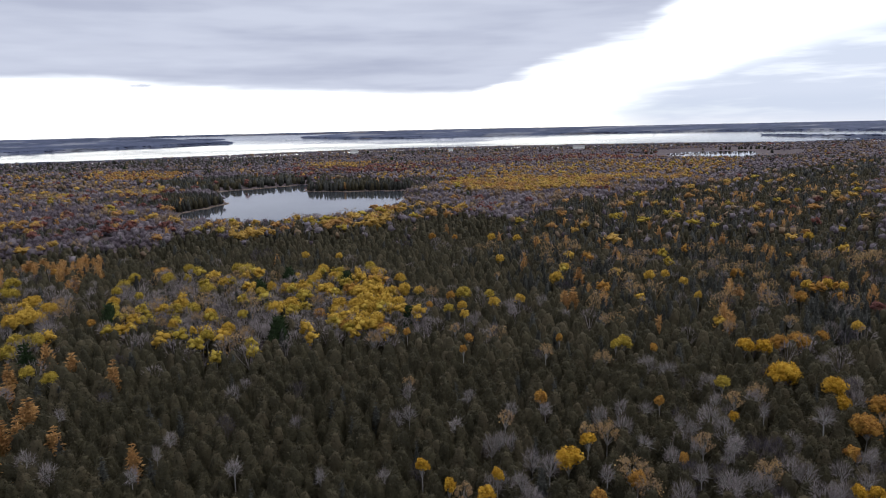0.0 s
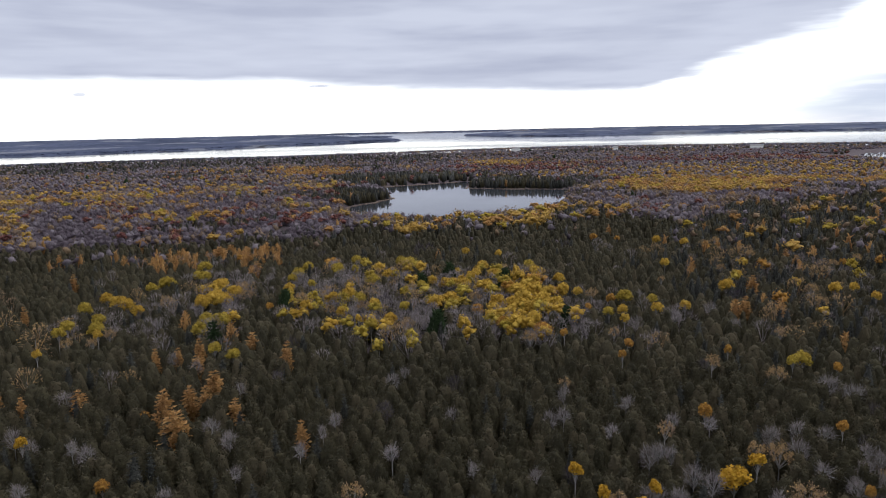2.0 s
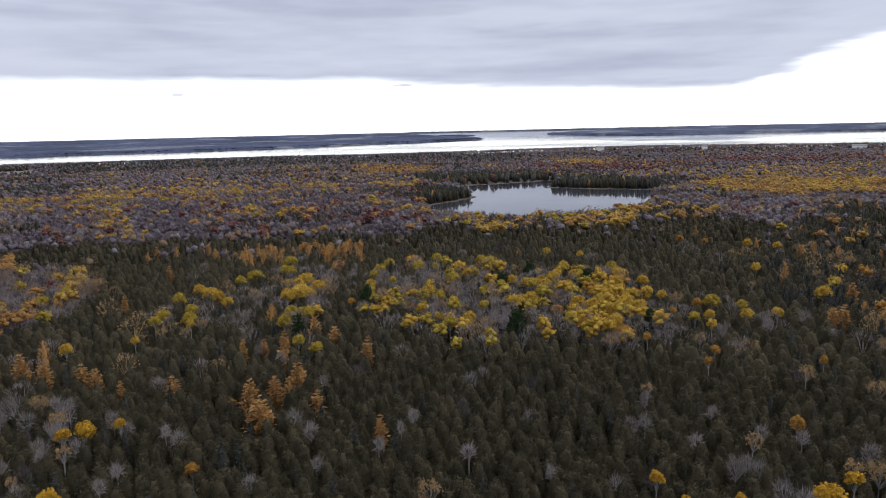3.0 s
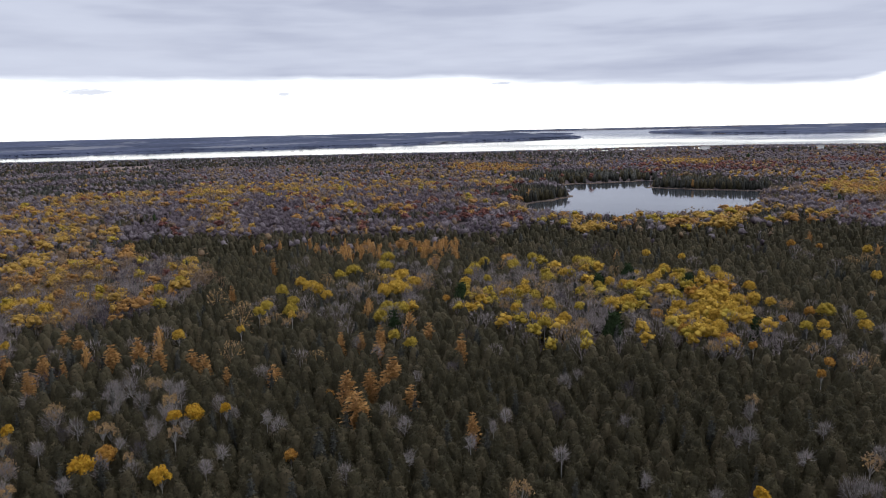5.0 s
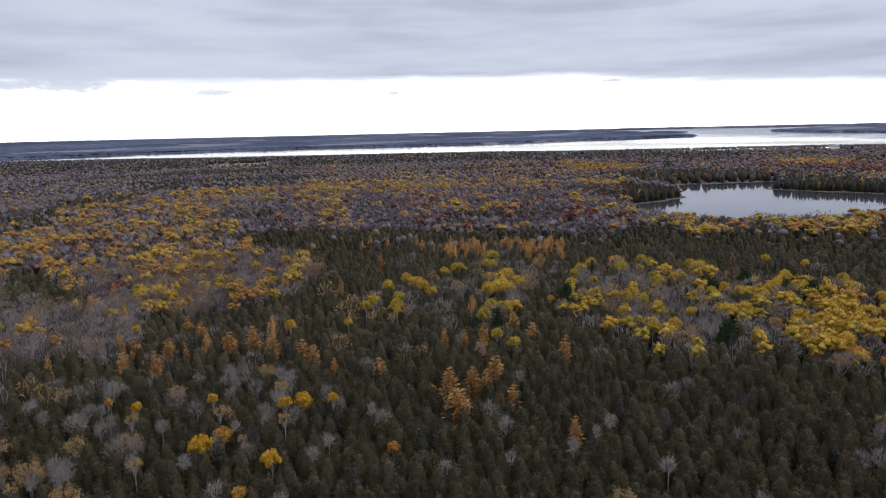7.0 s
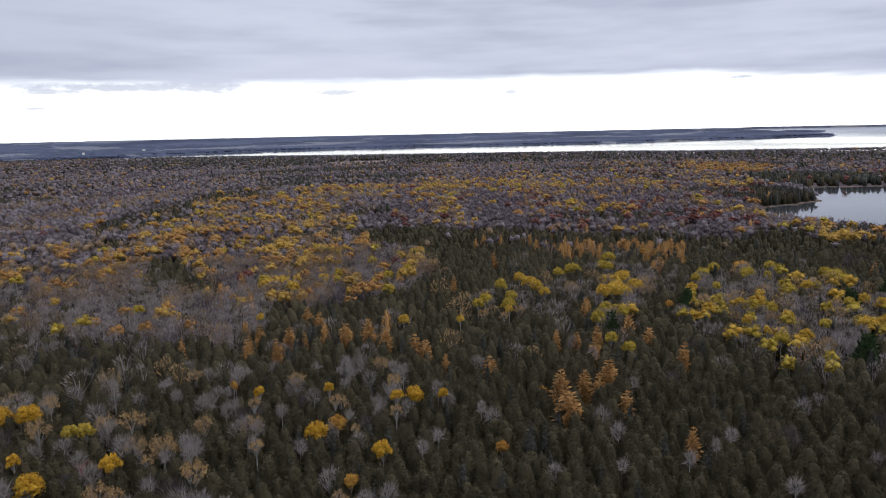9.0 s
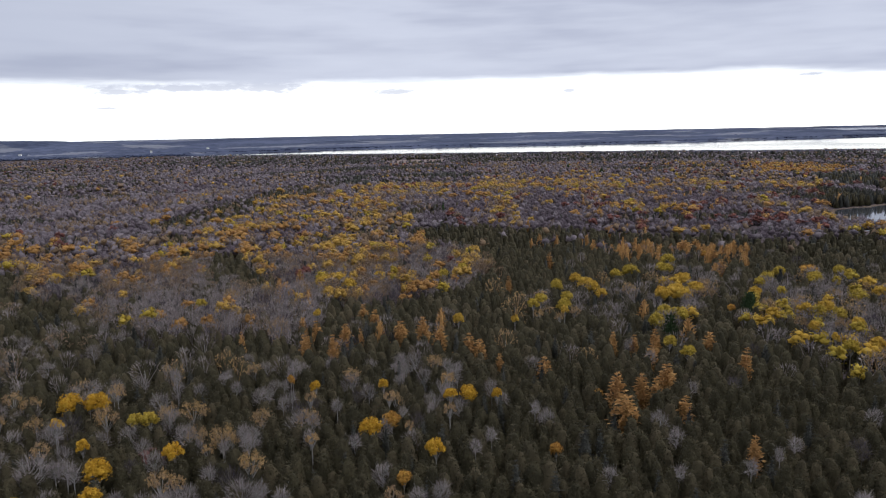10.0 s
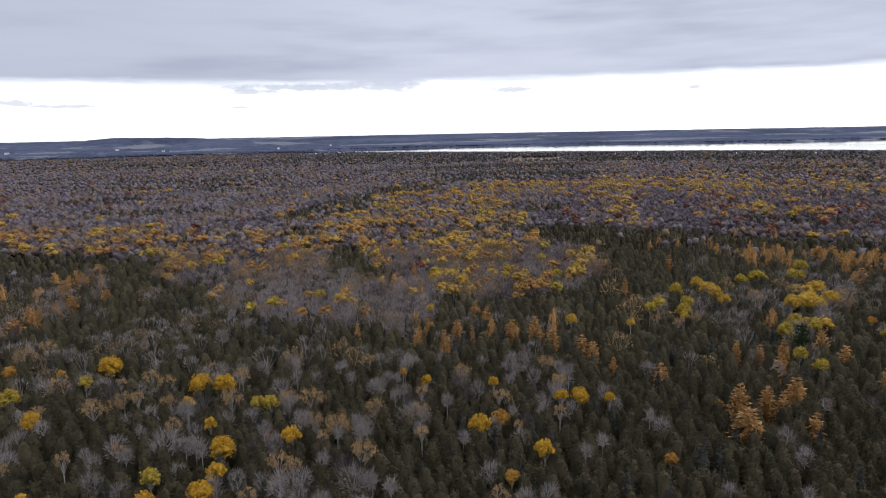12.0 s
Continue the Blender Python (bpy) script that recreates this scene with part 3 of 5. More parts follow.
def kinds():
    """For each kind: near shapes (trunk, crown), then crowns for the middle, far and farthest woods, materials, heights and crown width."""
    k = {}
    k["cedar"] = dict(near=[conifer(s, 150, w, 1.2, 0.54) for s, w in ((1, 6.6), (2, 5.8), (3, 7.2), (4, 6.2))],
                      mid=[simple_conifer(s, 36, w, 1.0, 0.7, 5, 3, 0.6, 9.4, 0.86) for s, w in ((5, 6.6), (6, 6.0), (7, 7.0))],
                      far=[simple_conifer(s, 12, 6.4, 0.3, 1.1, 4, 2, 0.5, 9.3, 0.86) for s in (8, 9, 10)],
                      last=[simple_conifer(s, 4, 6.4, 0.3, 1.6, 4, 2, 0.42, 9.2) for s in (6, 7)], bark=M_DARK_BARK, leaf=M_CEDAR, tall=(7.2, 9.8), width=5.2)
    k["spruce"] = dict(near=[tiered(s, 17, 8, 4, w, 0.8, 0.55, 0.22, 0.95, 0.55) for s, w in ((11, 4.2), (12, 3.8))],
                       mid=[simple_conifer(s, 50, 4.0, 0.8, 0.75, 6, 3, 0.9) for s in (14, 15)], far=[simple_conifer(s, 12, 4.8, 0.2, 1.1, 4, 2, 0.75, 9.5, 0.86) for s in (16, 17)],
                       last=[simple_conifer(s, 4, 5.6, 0.2, 1.6, 4, 2, 0.5, 9.3) for s in (18, 19)], bark=M_DARK_BARK, leaf=M_SPRUCE, tall=(8.5, 10.6), width=3.3)
    k["tamarack"] = dict(near=[tiered(s, 16, 9, 7, w, 1.2, 0.52, 0.08, 0.7, 0.3, 0.6) for s, w in ((21, 5.0), (22, 4.6), (23, 5.6))],
                         mid=[simple_conifer(s, 80, 5.0, 1.6, 0.85, 5, 3, 0.85, 9.6, 0.6) for s in (24, 25)], far=[simple_conifer(s, 9, 4.4, 2.0, 1.5, 4, 2, 0.85, 9.6, 0.8) for s in (26, 27)],
                         last=[simple_conifer(28, 2, 4.6, 3.0, 2.0, 4, 2)], bark=M_BARK, leaf=M_TAMARACK, tall=(9.5, 12.0), width=3.2)
    for nm, leaf, sd in (("golden_aspen", M_GOLD, 111), ("yellow_aspen", M_YELLOW, 31), ("olive_aspen", M_OLIVE, 41), ("orange_maple", M_ORANGE, 51), ("red_maple", M_RED, 61),
                         ("buff_birch", M_BUFF, 71)):
        thin = nm == "buff_birch"
        loose = [[simple_bare(sd + i, 60, 5.4, 4.6, 1.0, 0.11, 70, 0.42, 0.0, 5, DOME[1:3], 5) for i in (3, 4)],
                 [simple_bare(sd + i, 12, 5.8, 4.4, 1.1, 0.20, 16, 0.75, 0.6, 4, DOME[1:3]) for i in (5, 6)],
                 [simple_bare(sd + i, 5, 6.0, 4.2, 1.5, 0.38, 5, 1.2, 0.7, 3, DOME[1:3]) for i in (7, 8)]]
        k[nm] = dict(near=[broadleaf(sd + i, int((70 if thin else 150) * w), w, low, 0.24 if thin else 0.36, p, thin)
                           for i, (w, p, low) in enumerate(((2.4, 8, 7.4), (3.2, 10, 6.8), (4.1, 13, 6.0), (5.0, 15, 5.4), (6.0, 18, 4.8), (7.6, 22, 4.4)))],
                     mid=loose[0] if thin else [simple_crown(sd + i, 90, 5.0, 5.0, 0.48, 6, 5, DOME[1:3], 0.46) for i in (3, 4, 9)],
                     far=loose[1] if thin else [simple_crown(sd + i, 36, 6.2, 4.8, 0.8, 4, 4, DOME[1:3], 0.5) for i in (5, 6, 10)],
                     last=loose[2] if thin else [simple_crown(sd + i, 6, 5.4, 4.8, 1.4, 1, 4, DOME[1:3], 0.9) for i in (7, 8)],
                     bark=M_BIRCH if nm != "red_maple" else M_BARK, leaf=leaf, tall=(9.0, 12.0), width=4.9, spans=(2.4, 3.2, 4.1, 5.0, 6.0, 7.6))
    k["bare_birch"] = dict(near=[bare_tree(s, 11, int(120 * w), w, low, 0.05, n) for s, w, n, low in ((81, 2.3, 1, 7.0), (82, 3.2, 1, 6.2), (83, 4.2, 1, 5.2), (84, 5.2, 1, 4.6), (181, 6.2, 2, 4.0), (182, 7.6, 2, 3.4))],
                           mid=[simple_bare(s, 110, 5.8, 4.2, 1.1, 0.12, 0, 0.5, 0.0, 5, DOME[1:3], 6) for s in (85, 86)],
                           far=[simple_bare(s, 24, 5.8, 4.2, 1.2, 0.24, 0, 0.5, 0.6, 4, DOME[1:3]) for s in (87, 88, 187)],
                           last=[simple_bare(s, 6, 6.2, 4.0, 1.6, 0.46, 0, 0.5, 0.68, 3, DOME[1:3]) for s in (89, 90)], bark=M_BIRCH, leaf=M_TWIG, tall=(8.6, 11.0), width=5.9, spans=(2.3, 3.2, 4.2, 5.2, 6.2, 7.6))
    k["bare_alder"] = dict(near=[bare_tree(s, 8, int(85 * w), w, low, 0.055, n) for s, w, n, low in ((91, 3.6, 3, 6.0), (92, 4.6, 2, 5.2), (93, 6.0, 3, 4.2))],
                           mid=[simple_bare(s, 110, 6.0, 3.8, 1.2, 0.12, 0, 0.5, 0.0, 5, DOME[1:3], 6) for s in (94, 95)],
                           far=[simple_bare(s, 24, 6.2, 3.8, 1.2, 0.24, 0, 0.5, 0.6, 4, DOME[1:3]) for s in (96, 97)],
                           last=[simple_bare(s, 6, 6.4, 3.6, 1.7, 0.46, 0, 0.5, 0.68, 3, DOME[1:3]) for s in (98, 99)], bark=M_BARK, leaf=M_PURPLE_TWIG, tall=(7.8, 10.4), width=5.8, spans=(3.6, 4.6, 6.0))
    k["pine"] = dict(near=[tiered(101, 9, 9, 8, 6.4, 2.2, 0.85, 0.0, 0.55, 0.5, 0.6)], mid=[simple_conifer(102, 70, 5.8, 2.2, 0.9, 6, 3, 0.6)],
                     far=[simple_conifer(103, 9, 5.8, 2.6, 1.5, 4, 2)], last=[simple_conifer(104, 2, 5.8, 2.6, 2.0, 4, 2)],
                     bark=M_DARK_BARK, leaf=M_PINE, tall=(11.0, 14.0), width=6.0)
    return k


KINDS = kinds()
NAMES = [n for n in KINDS if n != "golden_aspen"]    # golden aspens stand only where they are set singly

# ---- where the woods change: stretches of the plan ----
GROVE = [(-114, 239), (-107, 269), (-81, 260), (-48, 262), (-22, 259), (-12, 229), (-6, 201), (-14, 175), (-27, 174), (-47, 168), (-68, 170), (-94, 193)]
GROVE_CORE = [(-37, 231), (-29, 249), (-14, 240), (-7, 198), (-15, 175), (-30, 194)]
GROVE_EAST = [(-8, 228), (10, 226), (26, 209), (22, 183), (2, 174), (-7, 186)]
GROVE_WEST = [(-144, 225), (-121, 223), (-104, 194), (-92, 162), (-105, 161)]
EAST_BAND = [(13, 883), (96, 1012), (265, 1050), (428, 1062), (323, 786), (225, 677), (144, 673), (4, 622)]
POND_SHORE = [(-140, 403), (-100, 435), (-58, 442), (-34, 494), (-9, 515), (17, 508), (15, 443), (-25, 401), (-71, 368), (-111, 355)]
POND_SPRUCE_WEST = [(-194, 517), (-177, 582), (-188, 606), (-227, 672), (-253, 640), (-234, 558)]
POND_SPRUCE_NORTH = [(-279, 698), (-228, 693), (-144, 763), (-166, 900), (-257, 923), (-342, 854)]
WEST_BARE = [(-433, 536), (-254, 581), (-154, 444), (-134, 350), (-208, 322), (-293, 291), (-354, 296), (-453, 415)]
RED_PATCH = [(-218, 423), (-200, 448), (-165, 377), (-187, 369)]
ORANGE_LINE = [(-498, 1022), (-417, 1032), (-345, 967), (-302, 846), (-355, 844), (-418, 864)]
RED_FAR = [(-229, 558), (-202, 627), (-171, 546), (-186, 485)]
NORTH_RED = [(-222, 998), (-193, 1107), (3, 1087), (2, 887), (-98, 878), (-189, 847)]
HILL_YELLOW = [(-456, 179), (-542, 285), (-543, 374), (-292, 240), (-210, 202), (-180, 167), (-185, 137), (-198, 119), (-239, 124), (-299, 138), (-329, 128)]
HILL_YELLOW_WEST = [(-493, -4), (-449, 70), (-349, 136), (-257, 100), (-259, 61), (-269, 48), (-346, 51), (-389, -4)]
HILL_BARE = [(-1821, -2), (-759, 568), (-502, 414), (-570, 300), (-424, 166), (-358, 92), (-411, -4)]
BARE_GREY = [(-280, 58), (-262, 102), (-217, 126), (-178, 107), (-167, 90), (-194, 74), (-217, 54)]
DARK_STREAK = [(-475, 174), (-633, 321), (-669, 423), (-610, 385), (-538, 283), (-441, 197), (-420, 142)]
TAMARACK_ROW = [(-249, 286), (-210, 288), (-178, 289), (-147, 293), (-133, 264), (-157, 256), (-189, 251), (-219, 255)]
TAMARACK_LINE = [(-176, 94), (-157, 137), (-130, 113), (-132, 98), (-156, 84)]
TAMARACK_WEST = [(-307, -4), (-308, 30), (-242, 26), (-233, 4), (-225, -5)]
YELLOW_CLUMP = [(-154, 166), (-153, 203), (-129, 236), (-108, 198), (-99, 167), (-103, 161), (-121, 186), (-126, 168), (-129, 144)]
YELLOW_MID = [(-157, 214), (-158, 249), (-127, 255), (-96, 193), (-124, 227), (-135, 213)]
MIXED_WEST = [(-218, -5), (-217, 38), (-168, 76), (-113, 108), (-100, 96), (-99, 56), (-90, 39), (-119, -5)]
EAST_NEAR = [(16, 93), (27, 120), (55, 150), (72, 170), (108, 167), (61, 91)]
EAST_MIXED = [(23, 373), (89, 511), (235, 631), (666, 1070), (108, 167), (76, 180), (42, 189), (22, 234)]
SOUTH_BIRCH = [(6, 117), (31, 120), (24, 93), (4, 93)]
NORTH_FIELD = [(-709, 1151), (-409, 1035), (-224, 624), (-188, 426), (-206, 327)]
FAR_DARK = [(-1995, 690), (-1447, 1478), (-737, 1466), (-542, 1079), (-931, 818), (-1398, 506)]
SPIT_SPRUCE = [(-144, 755), (-132, 673), (-78, 660), (-24, 656), (-12, 699), (-14, 794), (-96, 813), (-152, 821)]
SPIT_BIRCH = [(-142, 804), (-16, 900), (80, 954), (70, 833), (-14, 763), (-92, 775)]
RED_EAST = [(4, 1296), (230, 1323), (434, 1375), (359, 1121), (192, 1107), (3, 1087)]
YELLOW_FAR = [(-231, 1215), (-121, 1224), (-103, 1036), (-196, 1030)]
EAST_YELLOW = [(25, 709), (153, 716), (135, 610), (55, 586), (21, 606)]
SHORE_DARK = [(-876, 1598), (-606, 1602), (-341, 1546), (-260, 1171), (-434, 1142), (-672, 1223)]
SHORE_DARK_WEST = [(-1771, 1076), (-1541, 1356), (-1021, 1355), (-747, 990), (-1115, 973), (-934, 808), (-1148, 695)]
HILL_DARK = [(-1111, 672), (-770, 718), (-580, 543), (-601, 440), (-648, 389)]
HILL_UPPER = [(-605, 400), (-583, 456), (-600, 578), (-598, 720), (-429, 668), (-317, 493), (-388, 466), (-464, 446), (-475, 370), (-507, 337)]
HILL_DARK_WEST = [(-1539, 478), (-1051, 731), (-809, 562), (-993, 437), (-1268, 393)]
RED_WEST = [(-291, 465), (-255, 467), (-205, 374), (-233, 370)]

# single trees that stand out, kind by kind: x, y, height, width of the crown
LONE_GOLDEN_ASPEN_WEST = [(-178.9, 17.0, 11.8, 7.1), (-154.0, 31.7, 11.8, 6.6), (-151.0, 36.0, 11.8, 6.0), (-141.9, 26.5, 11.8, 2.7), (-119.0, 27.1,
    11.8, 5.5), (-116.3, 38.3, 11.8, 4.0), (-150.3, -0.1, 11.8, 4.5), (-102.3, 68.6, 11.8, 4.9), (-87.6, 71.3, 11.8, 3.7), (-102.5, 92.7, 11.8, 4.4),
    (-103.6, 88.9, 11.8, 3.2), (-97.4, 95.7, 11.8, 2.3), (-117.3, 82.4, 11.8, 2.4), (-126.1, 71.4, 11.8, 2.7), (-109.4, 23.6, 11.8, 3.9), (-104.9,
    20.2, 11.8, 4.9), (-105.9, 12.6, 11.8, 3.9), (-128.4, 27.5, 11.8, 2.5), (-115.2, -2.6, 11.8, 3.0)]
LONE_OLIVE_ASPEN_WEST = [(-167.4, 10.7, 11.6, 3.6), (-134.5, 38.2, 11.6, 3.8), (-133.5, 40.3, 11.6, 3.8), (-167.6, -3.4, 11.6, 5.8), (-113.7, 14.8,
    11.6, 3.8)]
LONE_BUFF_BIRCH_WEST = [(-136.5, 45.0, 11.2, 5.3), (-160.2, 25.7, 11.2, 5.4), (-163.5, 17.1, 11.2, 3.0), (-154.5, 16.4, 11.2, 3.9), (-115.5, 63.6,
    11.2, 5.6), (-105.1, 58.2, 11.2, 3.1), (-121.8, 57.1, 11.2, 5.3), (-122.5, 44.9, 11.2, 5.1), (-113.5, 43.2, 11.2, 2.7), (-110.5, 80.6, 11.2, 3.5),
    (-98.9, 84.5, 11.2, 3.1), (-154.7, 1.1, 11.2, 3.9), (-127.9, 12.0, 11.2, 3.3), (-100.4, 25.9, 11.2, 3.9), (-202.2, 0.2, 11.2, 7.6), (-206.4, 5.4,
    11.2, 5.4), (-80.5, 57.3, 11.2, 3.4), (-97.9, 74.0, 11.2, 2.3), (-129.9, 82.7, 11.2, 5.4)]
LONE_ORANGE_MAPLE_WEST = [(-83.7, 61.8, 10.8, 2.9), (-76.8, 89.3, 9.0, 2.9), (-87.4, 115.3, 9.0, 2.4), (-135.3, 70.9, 10.8, 2.0), (-103.9, 74.4, 10.8,
    4.2), (-187.7, -3.3, 10.8, 4.0), (-177.5, 6.7, 10.8, 2.6)]
LONE_RED_MAPLE_WEST = [(-126.1, 37.8, 7.5, 7.5)]
LONE_TAMARACK_WEST = [(-83.5, 116.3, 14.0, 4.8), (-75.5, 108.0, 13.5, 6.9), (-82.8, 123.8, 12.0, 4.2), (-79.2, 123.5, 12.0, 4.2), (-80.4, 129.5, 13.5,
    5.8), (-71.0, 121.0, 11.0, 4.3), (-104.0, 117.7, 12.0, 4.7), (-115.0, 114.4, 11.0, 3.2), (-124.5, 116.9, 12.0, 4.8), (-105.6, 145.4, 12.0, 3.0),
    (-100.4, 147.0, 12.0, 3.5), (-146.6, 109.4, 14.0, 5.7), (-145.4, 116.1, 14.0, 5.2), (-137.9, 115.6, 13.0, 4.7), (-127.7, 116.5, 13.0, 4.3),
    (-159.8, 88.9, 12.5, 3.0), (-167.0, 96.1, 12.5, 3.8), (-152.2, 92.1, 12.5, 3.8), (-158.8, 100.2, 12.5, 4.9), (-151.7, 100.2, 12.5, 2.4), (-171.4,
    76.5, 12.5, 2.5), (-157.3, 86.7, 12.5, 3.6), (-93.3, 144.3, 12.0, 4.8)]
LONE_TAMARACK_FAR_WEST = [(-264.2, 26.0, 12.5, 5.1), (-315.2, 28.7, 12.5, 5.6), (-284.3, 14.6, 12.5, 7.3), (-256.6, 14.6, 12.5, 6.7), (-245.9, 9.7,
    12.5, 4.4), (-233.2, -1.6, 12.5, 7.2), (-244.8, 5.1, 12.5, 2.8), (-298.8, 21.2, 12.5, 4.8), (-170.7, 175.2, 12.5, 3.6), (-231.3, 259.9, 12.5,
    3.9), (-191.8, 221.3, 12.5, 4.2), (-165.5, 114.6, 12.5, 4.9), (-173.2, 115.9, 12.5, 5.1), (-146.2, 270.1, 12.5, 6.4), (-149.4, 286.9, 12.5, 5.2)]
LONE_BARE_BIRCH_WEST = [(-220.1, 29.0, 10.6, 5.4), (-214.3, 34.9, 10.6, 5.3), (-205.2, 39.3, 10.6, 7.9), (-216.7, 47.4, 10.6, 4.7), (-213.8, 55.0,
    10.6, 5.8), (-200.6, 56.2, 10.6, 4.4), (-193.1, 46.3, 10.6, 5.9), (-194.9, 26.9, 10.6, 6.8), (-198.4, 9.9, 10.6, 5.2), (-181.4, 16.9, 10.6, 3.9),
    (-174.3, 26.4, 10.6, 5.8), (-164.5, 38.2, 10.6, 5.9), (-160.7, 42.3, 10.6, 4.4), (-185.5, 34.1, 10.6, 5.9), (-175.2, 11.0, 10.6, 6.1), (-167.5,
    13.6, 10.6, 5.3), (-178.3, 2.0, 10.6, 4.4)]
LONE_BARE_BIRCH_WEST_NEAR = [(-126.2, 19.5, 13.0, 7.0), (-144.8, 19.9, 10.6, 4.7), (-142.4, 24.9, 10.6, 5.6), (-116.2, 19.2, 10.6, 3.9), (-120.5, 6.9,
    10.6, 6.5), (-114.2, 10.3, 10.6, 4.0), (-146.2, -2.3, 10.6, 6.9), (-136.8, -4.1, 10.6, 4.6), (-118.3, 35.9, 10.6, 4.9), (-104.3, 33.5, 10.6, 5.2),
    (-108.3, 26.5, 10.6, 4.1), (-133.5, 31.3, 10.6, 4.9), (-155.2, 23.0, 10.6, 5.8), (-143.3, 15.6, 10.6, 4.1), (-127.4, 8.0, 10.6, 3.9), (-131.3,
    25.1, 10.6, 4.1), (-135.5, 16.7, 10.6, 3.0), (-125.7, 22.5, 10.6, 3.7)]
LONE_BARE_BIRCH_MIDDLE = [(-157.5, 71.5, 10.6, 4.0), (-149.3, 72.0, 10.6, 5.0), (-141.5, 77.2, 10.6, 3.8), (-140.6, 84.5, 10.6, 3.8), (-136.1, 67.5,
    10.6, 4.1), (-133.6, 62.8, 10.6, 4.5), (-132.6, 89.9, 10.6, 3.5), (-119.8, 89.1, 10.6, 4.8), (-120.0, 95.4, 10.6, 4.4), (-111.4, 92.5, 10.6, 4.2),
    (-104.3, 101.0, 10.6, 3.9), (-89.2, 97.9, 10.6, 2.0), (-85.3, 96.5, 10.6, 3.7), (-84.7, 77.9, 10.6, 2.4), (-95.3, 72.4, 10.6, 4.3), (-88.6, 61.4,
    10.6, 4.7), (-86.2, 83.0, 10.6, 2.3), (-147.6, 61.2, 10.6, 3.7), (-96.1, 44.0, 10.6, 2.6), (-92.0, 45.2, 10.6, 2.6), (-78.7, 60.5, 10.6, 3.4)]
LONE_BARE_BIRCH_MIDDLE_EAST = [(-77.8, 64.3, 10.6, 3.4), (-136.3, 182.7, 10.6, 5.2), (-124.5, 173.2, 10.6, 5.2), (-101.2, 146.1, 10.6, 3.2), (-145.0,
    54.7, 10.6, 4.4), (-108.1, 59.3, 10.6, 3.0), (-100.5, 64.0, 10.6, 2.7), (-102.8, 71.7, 10.6, 4.3), (-101.0, 89.2, 10.6, 3.9), (-102.9, 83.7, 10.6,
    2.9), (-149.3, 51.7, 10.6, 4.0), (-140.7, 60.8, 10.6, 3.1), (-128.5, 81.7, 10.6, 5.9), (-63.2, 85.9, 10.6, 3.6), (-92.0, 141.0, 10.6, 3.4)]
LONE_SPRUCE_WEST = [(-73.1, 92.6, 13.0, 4.7), (-71.7, 94.9, 12.0, 3.5), (-73.5, 76.0, 12.0, 3.5), (-98.9, 93.7, 12.0, 2.8), (-115.8, 135.1, 11.0,
    3.8), (-111.3, 143.9, 12.0, 4.5), (-94.9, 94.2, 12.0, 3.2), (-89.0, 67.5, 10.0, 2.2), (-79.4, 62.7, 11.0, 2.3), (-92.0, 39.2, 11.0, 2.3), (-85.9,
    142.5, 12.0, 4.1), (-88.6, 130.9, 11.0, 2.9)]
LONE_GOLDEN_ASPEN_EAST = [(70.7, 160.5, 11.8, 5.2), (74.4, 159.3, 11.8, 4.6), (71.5, 143.3, 11.8, 8.8), (76.7, 133.7, 11.8, 5.9), (76.2, 129.7, 9.5,
    4.6), (19.3, 105.4, 11.8, 5.3), (23.3, 110.7, 11.8, 3.1), (5.4, 93.6, 11.8, 3.0), (-4.0, 102.8, 11.8, 2.5), (0.2, 96.3, 11.8, 2.2), (7.4, 99.3,
    11.8, 2.1), (57.3, 91.7, 11.8, 2.5), (59.5, 91.2, 11.8, 2.5), (53.3, 124.5, 9.0, 2.5)]
LONE_OLIVE_ASPEN_EAST = [(55.8, 136.6, 11.6, 3.7), (43.4, 166.0, 11.6, 4.8), (40.5, 162.5, 11.6, 2.8)]
LONE_BUFF_BIRCH_EAST = [(55.2, 129.5, 11.2, 5.0), (61.5, 133.4, 11.2, 5.2), (28.0, 117.1, 11.2, 5.2), (49.3, 101.1, 11.2, 6.1), (29.4, 96.7, 11.2,
    5.0), (2.2, 96.1, 11.2, 3.6), (10.7, 122.4, 11.2, 3.8), (24.4, 116.6, 11.2, 3.3)]
LONE_ORANGE_MAPLE_EAST = [(81.0, 165.8, 10.8, 6.4), (86.5, 167.3, 10.8, 7.4), (92.8, 168.2, 10.8, 4.4), (73.7, 117.7, 10.8, 6.8), (81.5, 126.0, 10.8,
    5.5), (28.4, 99.0, 10.8, 3.3), (18.5, 132.5, 10.8, 3.0), (49.2, 161.3, 10.8, 2.4), (40.6, 128.5, 10.8, 2.5), (37.3, 104.8, 10.8, 1.9), (21.4,
    93.8, 10.8, 3.1), (64.2, 105.4, 10.8, 3.2)]
LONE_BARE_BIRCH_EAST = [(49.1, 149.5, 10.6, 6.8), (28.5, 125.0, 10.6, 3.9), (33.2, 127.5, 10.6, 3.6), (37.5, 126.1, 10.6, 3.6), (46.3, 118.8, 13.0,
    5.2), (58.1, 112.2, 10.6, 5.0), (65.5, 116.1, 13.0, 3.4), (84.4, 151.7, 10.6, 5.5), (41.4, 119.5, 10.6, 2.4), (7.5, 113.7, 10.6, 4.0), (10.9,
    113.1, 10.6, 3.0), (13.7, 108.2, 10.6, 4.0), (6.8, 99.6, 10.6, 3.7), (24.3, 101.1, 10.6, 2.4), (36.2, 107.3, 10.6, 3.2), (37.9, 98.5, 12.0, 2.2)]
